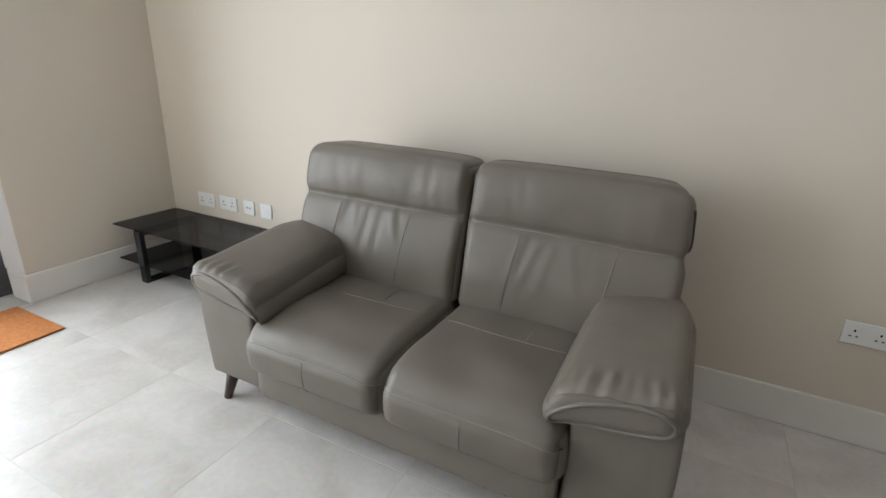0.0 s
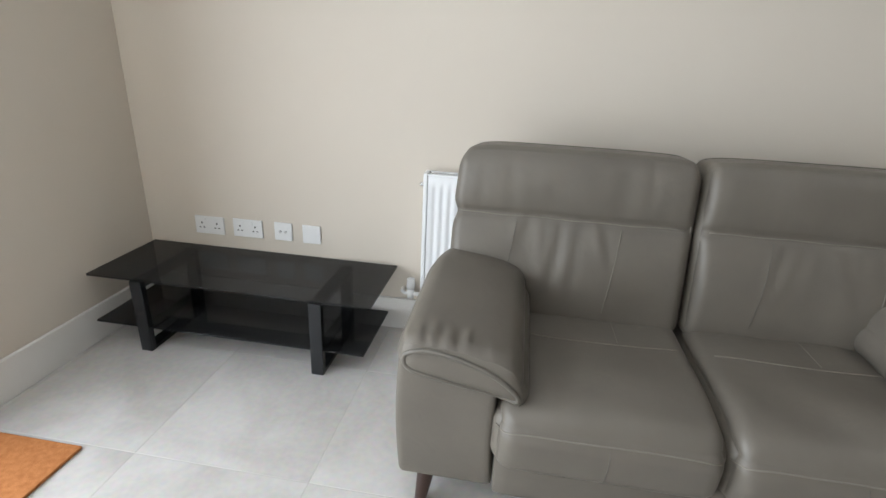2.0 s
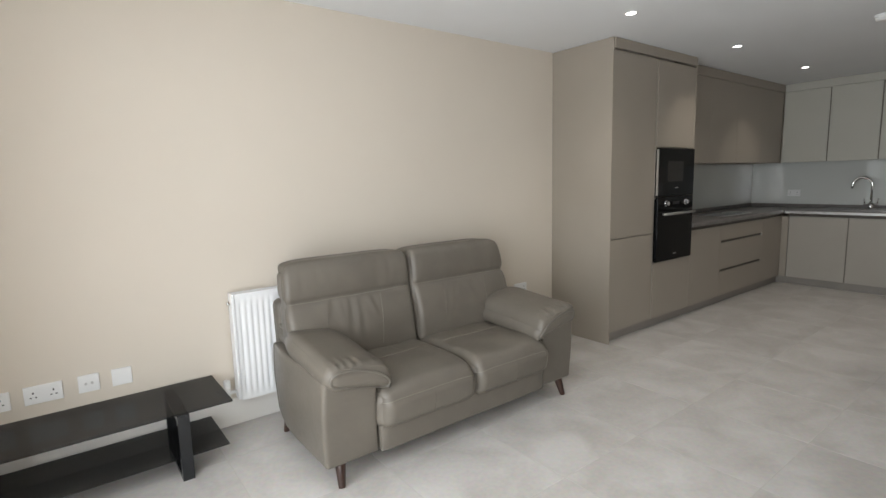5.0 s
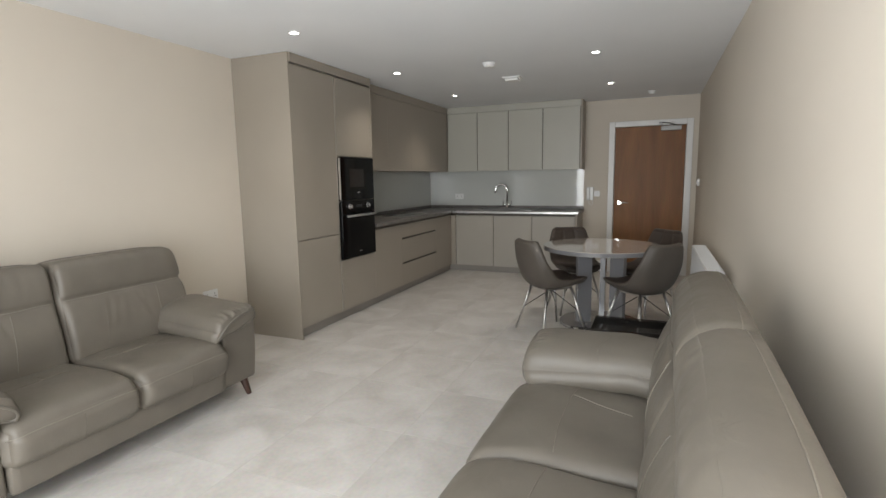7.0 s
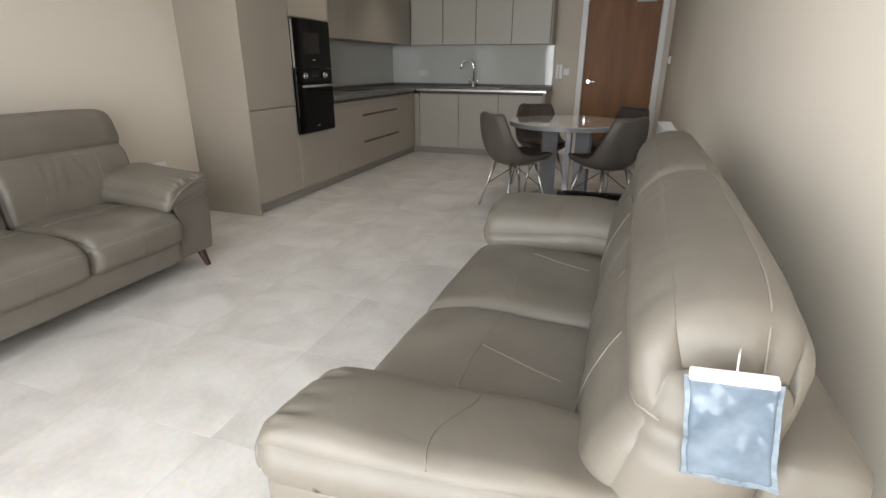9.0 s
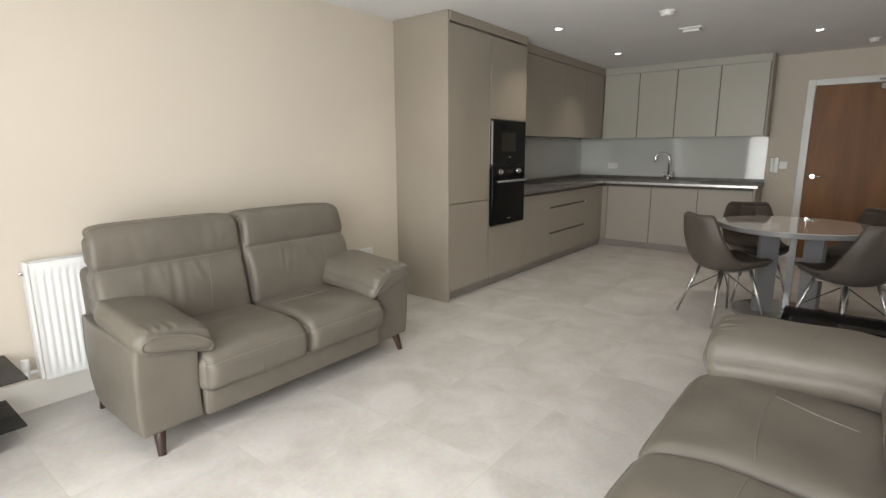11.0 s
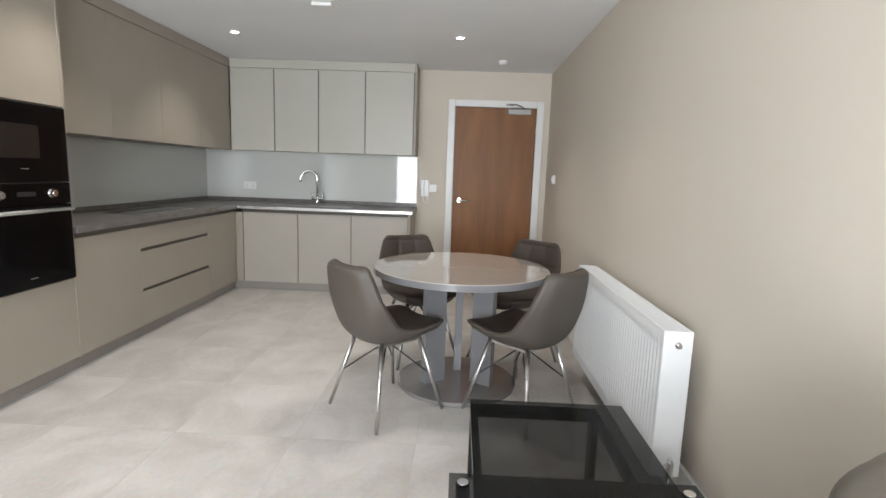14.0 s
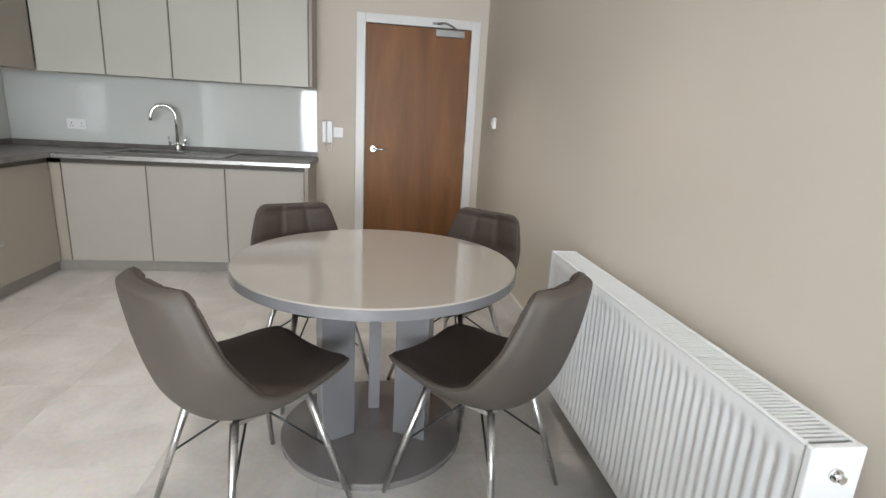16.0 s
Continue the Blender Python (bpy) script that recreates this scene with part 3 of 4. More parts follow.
part("bowl", join(bx(SX0 + 0.04, SX1 - 0.09, 1.401, SY1 - 0.04, 0.755, 0.76), bx(SX0 + 0.038, SX0 + 0.04, 1.40, SY1 - 0.04, 0.755, WT), bx(SX1 - 0.09, SX1 - 0.088, 1.40, SY1 - 0.04, 0.755, WT), bx(SX0 + 0.04, SX1 - 0.09, 1.398, 1.40, 0.755, WT), bx(SX0 + 0.04, SX1 - 0.09, SY1 - 0.04, SY1 - 0.038, 0.755, WT)), SINKSTEEL, sk)
tap = thing("kitchen_tap", (5.86, 1.53, WT + 0.0115), "chrome swan-neck kitchen tap on the sink", "tap")
TX, TY, TZ = 5.86, 1.53, WT + 0.0115
part("base", join(cyl((TX, TY, TZ), (TX, TY, TZ + 0.05), 0.026, 0.022, bevel=0.002), cyl((TX, TY, TZ + 0.05), (TX, TY, TZ + 0.075), 0.019)), CHROME, tap)
arc = [(TX, TY, TZ + 0.07), (TX, TY, TZ + 0.27)] + [(TX - 0.03 * (1 - math.cos(a)), TY + 0.085 * (1 - math.cos(a)), TZ + 0.27 + 0.09 * math.sin(a)) for a in [math.pi * k / 14 for k in range(1, 15)]] + [(TX - 0.06, TY + 0.172, TZ + 0.235)]
part("spout", tube(arc, 0.0125, 14), CHROME, tap)
for sgn in (-1, 1):
    part("lever", join(cyl((TX, TY + sgn * 0.015, TZ + 0.05), (TX, TY + sgn * 0.065, TZ + 0.05), 0.012), cyl((TX, TY + sgn * 0.058, TZ + 0.05), (TX, TY + sgn * 0.066, TZ + 0.115), 0.007)), CHROME, tap)
hob = thing("induction_hob", (4.36, 2.52, WT), "flat black glass hob set in the worktop", "hob")
part("glass_plate", bx(3.99, 4.72, 2.36, 2.69, WT + 0.0005, WT + 0.006, 0.002), BLACKGLASS, hob)
part("trim_edge", join(bx(3.985, 4.725, 2.356, 2.360, WT + 0.0005, WT + 0.007), bx(3.985, 3.990, 2.36, 2.69, WT + 0.0005, WT + 0.007)), STEEL, hob)

# wall cabinets
UY, UX, UZ0, UZ1 = 2.42, 5.66, 1.495, 2.345
ux = [3.158, 3.78, 4.40, 5.02, UX]
for k in range(4):
    a, b = ux[k], ux[k + 1]
    wc = thing("wall_cabinet", ((a + b) / 2, 2.65, UZ0), "taupe handleless wall cabinet above the hob", "cabinet", "wall cabinets")
    part("body", bx(a + 0.0005, b - 0.0005, UY + 0.021, YT - 0.003, UZ0, UZ1), CABINET, wc)
    part("cabinet_door", panel(a + 0.0003, b - 0.0003, UY, UY + 0.02, UZ0 - 0.006, UZ1), CABINET, wc)
uy = [2.415, 1.936, 1.459, 0.957, 0.440]
for k in range(4):
    a, b = uy[k], uy[k + 1]
    wc = thing("wall_cabinet", (5.83, (a + b) / 2, UZ0), "pale grey handleless wall cabinet above the sink", "cabinet", "wall cabinets")
    part("body", bx(UX + 0.021, XR - 0.003, b + 0.001, a - 0.001, UZ0, UZ1), CABINET_LIGHT, wc)
    part("cabinet_door", panel(UX, UX + 0.02, b + 0.006, a - 0.006, UZ0 - 0.006, UZ1), CABINET_LIGHT, wc)
    part("edge_strip", bx(UX + 0.008, UX + 0.02, b - 0.0055, b + 0.0055, UZ0, UZ1), RECESS, wc, "taupe grip gap")
single("end_panel", panel(UX - 0.002, XR - 0.003, 0.412, 0.434, UZ0 - 0.006, 2.437), CABINET, "taupe end panel closing the wall cabinets", "cabinet", at=(5.83, 0.42, UZ0))
co = thing("cornice", (4.0, 2.4, 2.36), "taupe cornice strip above the cabinets", "cornice")
part("tall_strip", bx(1.861, 3.14, FY - 0.012, FY + 0.02, 2.362, 2.437, 0.003), CABINET, co)
part("long_strip", bx(3.157, UX - 0.013, UY - 0.012, UY + 0.02, 2.347, 2.437, 0.003), CABINET, co)
part("short_strip", bx(UX - 0.012, UX + 0.02, 0.435, UY - 0.013, 2.347, 2.437, 0.003), CABINET_LIGHT, co)


# ---- sockets, switches, detectors ----
def plate(name, cx, cz, w, h, kind_, label, cat):
    """A wall plate on the long wall, facing the room."""
    t = thing(name, (cx, YT, cz), label, cat, "wall sockets")
    part("face_plate", bx(cx - w / 2, cx + w / 2, YT - 0.010, YT - 0.0005, cz - h / 2, cz + h / 2, 0.003), PLASTIC, t)
    if kind_ == "double":
        for s in (-1, 1):
            ox = cx + s * w * 0.26
            part("pin_slots", join(bx(ox - 0.003, ox + 0.003, YT - 0.0108, YT - 0.0095, cz + 0.006, cz + 0.015), bx(ox - 0.014, ox - 0.006, YT - 0.0108, YT - 0.0095, cz - 0.014, cz - 0.009), bx(ox + 0.006, ox + 0.014, YT - 0.0108, YT - 0.0095, cz - 0.014, cz - 0.009)), SLOT, t, "dark pin slots")
            part("rocker", bx(cx + s * 0.022 - 0.006, cx + s * 0.022 + 0.006, YT - 0.0135, YT - 0.0095, cz + 0.016, cz + 0.034, 0.001, 1), PLASTIC, t)
    elif kind_ == "aerial":
        for s in (-1, 1):
            part("jack", join(cyl((cx + s * 0.013, YT - 0.0095, cz), (cx + s * 0.013, YT - 0.016, cz), 0.006)), STEEL, t)
    else:
        part("jack", bx(cx - 0.008, cx + 0.008, YT - 0.0108, YT - 0.0095, cz - 0.008, cz + 0.004), PLASTIC, t)


plate("wall_socket", -2.002, 0.430, 0.148, 0.088, "double", "white double power socket on the wall", "socket")
plate("wall_socket", -1.806, 0.433, 0.148, 0.088, "double", "white double power socket on the wall", "socket")
plate("aerial_socket", -1.628, 0.435, 0.088, 0.088, "aerial", "white twin aerial socket on the wall", "socket")
plate("phone_socket", -1.488, 0.434, 0.088, 0.088, "blank", "white telephone socket on the wall", "socket")
plate("wall_socket", 1.430, 0.450, 0.148, 0.088, "double", "white double power socket near the larder", "socket")

# socket-shaped plate stands in for a pale reflection in the glass
ss = thing("splashback_socket", (XR, 2.352, 1.10), "white socket-shaped plate imitating a pale reflection in the splashback", "socket", "wall sockets")
part("face_plate", bx(XR - 0.018, XR - 0.0105, 2.28, 2.424, 1.058, 1.142, 0.002), PLASTIC, ss)
for s_ in (-1, 1):
    part("rocker", bx(XR - 0.021, XR - 0.018, 2.352 + s_ * 0.02 - 0.006, 2.352 + s_ * 0.02 + 0.006, 1.115, 1.133), PLASTIC, ss)
    part("pin_slots", join(bx(XR - 0.0188, XR - 0.0175, 2.352 + s_ * 0.038 - 0.003, 2.352 + s_ * 0.038 + 0.003, 1.102, 1.111), bx(XR - 0.0188, XR - 0.0175, 2.352 + s_ * 0.038 - 0.013, 2.352 + s_ * 0.038 - 0.006, 1.082, 1.087), bx(XR - 0.0188, XR - 0.0175, 2.352 + s_ * 0.038 + 0.006, 2.352 + s_ * 0.038 + 0.013, 1.082, 1.087)), SLOT, ss)

ic = thing("intercom_phone", (XR, 0.33, 1.14), "white wall intercom handset with coiled cord", "intercom")
part("cradle", bx(XR - 0.035, XR - 0.0005, 0.278, 0.372, 1.045, 1.235, 0.006), PLASTIC, ic)
part("handset", bx(XR - 0.07, XR - 0.036, 0.325, 0.368, 1.050, 1.232, 0.010), PLASTIC, ic)
part("cord", tube([(XR - 0.02, 0.34, 1.045), (XR - 0.025, 0.335, 0.99), (XR - 0.025, 0.30, 0.965), (XR - 0.02, 0.285, 1.0), (XR - 0.02, 0.29, 1.045)], 0.004), PLASTIC, ic)
ls = thing("light_switch", (XR, 0.232, 1.137), "white light switch beside the door", "switch")
part("face_plate", bx(XR - 0.010, XR - 0.0005, 0.190, 0.274, 1.095, 1.18, 0.003), PLASTIC, ls)
part("rocker", bx(XR - 0.014, XR - 0.010, 0.222, 0.242, 1.12, 1.155, 0.001, 1), PLASTIC, ls)
th = thing("thermostat", (5.45, YB, 1.29), "small white room thermostat on the wall", "thermostat")
part("case", bx(5.41, 5.49, YB + 0.0005, YB + 0.028, 1.245, 1.335, 0.006), PLASTIC, th)
part("dial", cyl((5.45, YB + 0.028, 1.29), (5.45, YB + 0.036, 1.29), 0.022, seg=24), PLASTIC, th)

for x, y in ((1.446, 1.874), (3.013, 1.873), (4.594, 1.873), (3.013, -0.034), (4.594, -0.036)):
    dl = thing("ceiling_downlight", (x, y, ZC), "round recessed ceiling downlight, switched on", "downlight", "ceiling downlights")
    part("trim_ring", lathe([(0.032, ZC - 0.001), (0.045, ZC - 0.001), (0.044, ZC - 0.006), (0.034, ZC - 0.008), (0.032, ZC - 0.001)], (x, y), 32), PLASTIC, dl)
    part("lamp_face", cyl((x, y, ZC - 0.0015), (x, y, ZC - 0.004), 0.031, seg=24), LAMPGLOW, dl, "glowing lamp face")
    sd = bpy.data.lights.new("downlight_beam", "SPOT")
    sd.energy, sd.spot_size, sd.spot_blend, sd.shadow_soft_size, sd.color = 23.0, radians(112), 0.85, 0.03, (1.0, 0.93, 0.835)
    so = new("downlight_beam", sd)
    so.matrix_basis = look((x, y, ZC - 0.012), (x, y + 0.0001, 0))
for nm, x, y, r, lab in (("smoke_detector", 3.01, 0.915, 0.062, "round white smoke detector on the ceiling"), ("heat_detector", 5.43, -0.46, 0.045, "small round white detector on the ceiling")):
    d = thing(nm, (x, y, ZC), lab, "detector")
    part("base", cyl((x, y, ZC - 0.0005), (x, y, ZC - 0.014), r, seg=40, bevel=0.002), PLASTIC, d)
    part("cover", lathe([(r * 0.86, ZC - 0.014), (r * 0.86, ZC - 0.028), (r * 0.7, ZC - 0.040), (r * 0.3, ZC - 0.043), (0.004, ZC - 0.0435)], (x, y), 40), PLASTIC, d)
d = thing("alarm_unit", (3.77, 0.895, ZC), "white rectangular alarm unit on the ceiling", "detector")
part("base", bx(3.70, 3.84, 0.80, 0.99, ZC - 0.014, ZC - 0.0005, 0.004), PLASTIC, d)
part("cover", bx(3.715, 3.825, 0.825, 0.965, ZC - 0.042, ZC - 0.0145, 0.008), PLASTIC, d)


# ---- radiators ----
def radiator(name, x0, x1, yf, yb, z0, z1, label, wall_y, knob_x):
    """A two-panel radiator; yf is the room face, yb the wall side."""
    s = 1 if yf > yb else -1
    t = thing(name, ((x0 + x1) / 2, yb, z0), label, "radiator")
    bm = bmesh.new()
    pitch, w = 0.0333, x1 - x0 - 0.044
    n = int(w / pitch)
    xs, ds = [x0 + 0.02], [0.0]
    m0 = x0 + 0.022 + (w - n * pitch) / 2
    for k in range(n):
        c = m0 + k * pitch
        for j in range(6):
            f = j / 6
            xs.append(c + f * pitch)
            ds.append(0.0075 * (0.5 - 0.5 * math.cos(math.tau * f)) ** 1.4)
    xs.append(x1 - 0.02)
    ds.append(0.0)
    rows = [(z0, 0), (z0 + 0.035, 0), (z0 + 0.06, 1), (z1 - 0.075, 1), (z1 - 0.05, 0), (z1 - 0.006, 0), (z1, -0.6)]
    grid = [[bm.verts.new((x, yf - s * ((0.004 + d * max(f, 0)) if f >= 0 else 0.010), z)) for x, d in zip(xs, ds)] for z, f in rows]
    for A, B in zip(grid, grid[1:]):
        for k in range(len(xs) - 1):
            bm.faces.new((A[k], A[k + 1], B[k + 1], B[k])).smooth = True
    bmesh.ops.recalc_face_normals(bm, faces=bm.faces)
    part("front_panel", bm, RADIATOR, t, "ribbed white front panel")
    ya, ybk = sorted((yb, yb + s * 0.014))
    part("back_panel", bx(x0 + 0.02, x1 - 0.02, ya, ybk, z0, z1 - 0.004, 0.004), RADIATOR, t)
    y0, y1 = sorted((yf, yb))
    for a, b in ((x0, x0 + 0.018), (x1 - 0.018, x1)):
        part("side_cover", bx(a, b, y0, y1, z0 + 0.01, z1 + 0.004, 0.004), RADIATOR, t)
    part("top_rim", join(bx(x0 + 0.019, x1 - 0.019, y0 + 0.001, y0 + 0.012, z1 - 0.004, z1 + 0.003, 0.002, 1), bx(x0 + 0.019, x1 - 0.019, y1 - 0.012, y1 - 0.001, z1 - 0.004, z1 + 0.003, 0.002, 1)), RADIATOR, t)
    gs = [bx(x0 + 0.03 + 0.0125 * k, x0 + 0.0365 + 0.0125 * k, y0 + 0.012, y1 - 0.012, z1 - 0.003, z1) for k in range(int((x1 - x0 - 0.06) / 0.0125))]
    part("top_grille", join(*gs), RADIATOR, t, "slotted white top grille")
    # solid block; the shade between the fins is put into its grey
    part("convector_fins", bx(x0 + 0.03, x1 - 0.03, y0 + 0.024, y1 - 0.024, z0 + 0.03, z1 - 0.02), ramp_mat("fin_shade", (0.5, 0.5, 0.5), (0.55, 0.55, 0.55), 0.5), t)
    ym = (yf + yb) / 2
    if knob_x > (x0 + x1) / 2:
        e, sg = x1, 1
    else:
        e, sg = x0, -1
    part("bleed_plug", join(cyl((e, ym, z1 - 0.05), (e + sg * 0.006, ym, z1 - 0.05), 0.013, seg=24), cyl((e + sg * 0.006, ym, z1 - 0.05), (e + sg * 0.018, ym, z1 - 0.05), 0.009, seg=6)), CHROME, t, "chrome bleed plug")
    part("wall_bracket", bx((x0 + x1) / 2 - 0.02, (x0 + x1) / 2 + 0.02, min(yb, wall_y), max(yb, wall_y), z0 + 0.1, z1 - 0.1), RADIATOR, t)
    return t


r1 = radiator("radiator", -0.95, 0.25, 2.775, 2.845, 0.165, 0.785, "white ribbed panel radiator behind the sofa", YT, -1)
vx, vy, vz = -1.0, 2.815, 0.215
part("valve", join(cyl((-0.95, vy, vz), (-1.0, vy, vz), 0.010), cyl((-1.0, vy, vz - 0.02), (-1.0, vy, vz + 0.03), 0.016), cyl((-1.0, vy, vz + 0.03), (-1.0, vy, vz + 0.075), 0.02, 0.018, bevel=0.003), tube([(-1.0, vy, vz), (-1.03, vy, vz), (-1.045, vy + 0.02, vz), (-1.045, YT - 0.002, vz)], 0.0085)), PLASTIC, r1, "white radiator valve")
r2 = radiator("radiator", 2.02, 3.41, -0.873, -0.985, 0.160, 0.757, "long white ribbed radiator beside the dining table", YB, 0)
part("valve", join(cyl((2.02, -0.929, 0.215), (1.985, -0.929, 0.215), 0.010), cyl((1.985, -0.929, 0.195), (1.985, -0.929, 0.255), 0.014, bevel=0.002), cyl((1.985, -0.929, 0.255), (1.985, -0.929, 0.268), 0.009), cyl((1.985, -0.929, 0.195), (1.985, -0.929, 0.012), 0.0075)), CHROME, r2, "chrome lockshield valve and pipe")
part("pipe_collar", cyl((1.985, -0.929, 0.0005), (1.985, -0.929, 0.012), 0.022, seg=24, bevel=0.002), PLASTIC, r2, "white floor collar")


# ---- sofas ----
def seam(points, parent, r=0.0028, mat=None, name="seam", lab=""):
    return part(name, tube(points, r, 6), mat or PIPING, parent, lab)


def laid(bm, points, way, lift=0.0012):
    """Points dropped on to a soft shape along a direction."""
    tree = BVHTree.FromBMesh(bm)
    d = Vector(way).normalized()
    out = []
    for p in points:
        hit, nrm, _, _ = tree.ray_cast(Vector(p) - d * 1.6, d)
        if hit is not None:
            out.append(hit - d * lift)
    return out


def bump(a, c, w):
    return math.exp(-((a - c) / w) ** 2)


def build_sofa(sw, seed, label, slump=0.0, gather=1.0, cross=False):
    """A two-seat sofa facing -y, its middle at the origin; sw is the width of one seat."""
    s = thing("sofa", (0, 0, 0), label, "sofa", "pair of sofas")
    ao = sw + 0.275          # outer face of the arms
    part("front_rail", pillow(-sw, sw, -0.438, -0.34, 0.105, 0.25, 0.018, 10), LEATHER, s)
    part("seat_base", bx(-sw, sw, -0.36, 0.33, 0.12, 0.235), LEATHER, s)
    part("back_shell", pillow(-ao + 0.085, ao - 0.085, 0.335, 0.475 if cross else 0.435, 0.11, 0.74, 0.04, 14, lambda p, u: Vector((p.x, p.y + max(0, p.z - 0.35) * 0.07, p.z))), LEATHER, s, "leather back shell")

    for sgn in (-1, 1):
        nz = seed + 5.3 * sgn
        x0, x1 = sorted((-0.006 * sgn, (sw + 0.016) * sgn))
        cx = (x0 + x1) / 2

        def seat_shape(p, u):
            q = max(0, 1 - abs(u.x) ** 4) * max(0, 1 - abs(u.y) ** 6)
            z, y = p.z, p.y
            z -= 0.038 * max(0, (-0.25 - p.y) / 0.21) ** 2 * max(0, p.z - 0.24) / 0.188
            if u.z > 0:
                z += 0.030 * q + 0.011 * q * noise.noise(Vector((p.x * 5 + nz, p.y * 5, 1.7)))
            if u.y < -0.5:
                y -= 0.028 * max(0, 1 - ((p.z - 0.365) / 0.16) ** 2) * (1 - abs(u.x) ** 6) * min(1, -2 * u.y - 1)
                y += 0.004 * noise.noise(Vector((p.x * 9 + nz, p.z * 9, 0.3)))
            return Vector((p.x, y, z - 0.03 * p.y - 0.012))

        bm = pillow(x0, x1, -0.494 if cross else -0.466, 0.24, 0.212, 0.428, 0.062, 48, seat_shape)
        n = 28
        fx = [x0 + 0.012 + (x1 - x0 - 0.024) * k / n for k in range(n + 1)]
        s1 = laid(bm, [(x, 0, 0.372 - 0.016 * abs(2 * k / n - 1) ** 8) for k, x in enumerate(fx)], (0, 1, 0))
        s2 = laid(bm, [(cx, 0, 0.365 - 0.014 * k) for k in range(10)], (0, 1, 0))
        across = -0.195 if cross else -0.10
        s3 = laid(bm, [(x0 + 0.06 + (x1 - x0 - 0.12) * k / 24, across - 0.02 * math.sin(math.pi * k / 24), 0) for k in range(25)], (0, 0, -1))
        if cross:
            off = -0.18 if sgn < 0 else -0.08
            s4 = laid(bm, [(cx + off + 0.010 * k, -0.205 + 0.0245 * k, 0) for k in range(11)], (0, 0, -1))
        else:
            s4 = laid(bm, [(cx + 0.06, -0.10 + 0.15 * k / 10, 0) for k in range(11)], (0, 0, -1))
        seat = part("seat_cushion", bm, LEATHER, s)
        seam(s1, seat, 0.0022, STITCH, "seam", "pale stitched seam")
        seam(s2, seat, 0.0011)
        seam(s3, seat, 0.0012 if cross else 0.0018, STITCH)
        seam(s4, seat, 0.0020 if cross else 0.0009, STITCH)

        bx0, bx1 = sorted(((-0.05 if cross else 0.002) * sgn, (sw + (0.285 if cross and sgn < 0 else 0.218 if cross else 0.226 if sgn > 0 else 0.236)) * sgn))

        cb = (bx0 + bx1) / 2
        rnd = random.Random(int(seed * 10 + sgn))
        big = gather * (0.0075 if sgn < 0 else 0.0026)
        pleats = [(-0.15 + 0.058 * k + rnd.uniform(-0.014, 0.014), rnd.uniform(-0.5, 0.0) + 0.10 * k, big * rnd.uniform(0.6, 1.2), rnd.uniform(0.009, 0.019), rnd.uniform(0.10, 0.26)) for k in range(5)]
        pleats += [(q[0] + 0.024, q[1], -0.7 * q[2], q[3] * 1.1, q[4]) for q in pleats]

        def back_shape(p, u):
            y, z = p.y + (0.22 if cross else 0.20) * (p.z - 0.45), p.z
            w = max(0, 1 - abs(u.x) ** 5)
            front = min(1, max(0, (0.8 - u.y) / 1.8))
            front = front * front * (3 - 2 * front)
            if front > 0:
                full = 0.022 * bump(p.z, 0.87, 0.085) + 0.034 * bump(p.z, 0.58, 0.15)
                crease = 0.012 * bump(p.z, 0.757, 0.012) + 0.008 * bump(p.z, 0.757, 0.04)
                fan = 0.0
                if 0.48 < p.z < 0.757:
                    drop = 0.757 - p.z
                    for px_, slant, amp, width, length in pleats:
                        line = px_ + slant * drop
                        fan += amp * bump(p.x - cb, line, width) * bump(drop, length * 0.45, length * 0.5)
                y -= front * ((full + fan) * w - crease * (1 - abs(u.x) ** 12))
                y += front * 0.010 * noise.noise(Vector((p.x * 4, p.z * 5, nz)))
                if abs(p.z - 0.86) < 0.1:
                    y -= front * 0.003 * noise.noise(Vector((p.x * 26, p.z * 5, nz))) * w
            if u.y > 0:
                y -= 0.020 * u.y * min(1, max(0, (p.z - 0.62) / 0.33)) ** 1.5
            if u.z > 0:
                z += u.z * (0.022 * (1 - u.x ** 4) - (0.012 if cross else 0.026) * ((u.y + 1) / 2) ** 2)
                y += (0.0 if cross or sgn < 0 else 0.055) * front * max(0, u.x * sgn) ** 4 * u.z
            if u.z > 0:
                z -= u.z * (0.030 * max(0, u.x * sgn) ** 5 + (slump * max(0, (u.x + 1) / 2) ** 2 if sgn > 0 else 0))
            pull = 0.014 * bump(p.z, 0.757, 0.03) + 0.010 * max(0, (p.z - 0.80)) / 0.15
            x = p.x - sgn * pull * max(0, u.x * sgn) ** 3
            if sgn > 0 and not cross:
                x -= 0.095 * max(0, u.x) ** 2 * ((u.y + 1) / 2) ** 0.8
            if sgn < 0 and not cross:
                x += 0.055 * max(0, -u.x) ** 2 * (u.y + 1) / 2
            if cross and sgn > 0:
                e = max(0, (p.x - (bx1 - 0.26)) / 0.26)
                high = max(0, (p.z - 0.70) / 0.25)
                x -= 0.045 * e * e * high
                z -= 0.018 * e * e * high
                ruck = max(0, (p.x - (bx1 - 0.12)) / 0.12) * min(1, high)
                z += 0.011 * ruck * noise.noise(Vector((p.x * 8, p.y * 34, 4.1)))
                x += 0.006 * ruck * noise.noise(Vector((p.z * 12, p.y * 36, 7.7)))
            return Vector((x, y, z))

        bm = pillow(bx0, bx1, 0.105 if cross else 0.06, 0.332 if cross else 0.285, 0.40, 0.957, 0.10 if cross else 0.046, 84, back_shape)
        n = 32
        h1 = laid(bm, [(bx0 + 0.036 + (bx1 - bx0 - 0.072) * k / n, 0, 0.757 + 0.0012 * math.sin(k * 0.7)) for k in range(n + 1)], (0, 1, 0), 0.002)
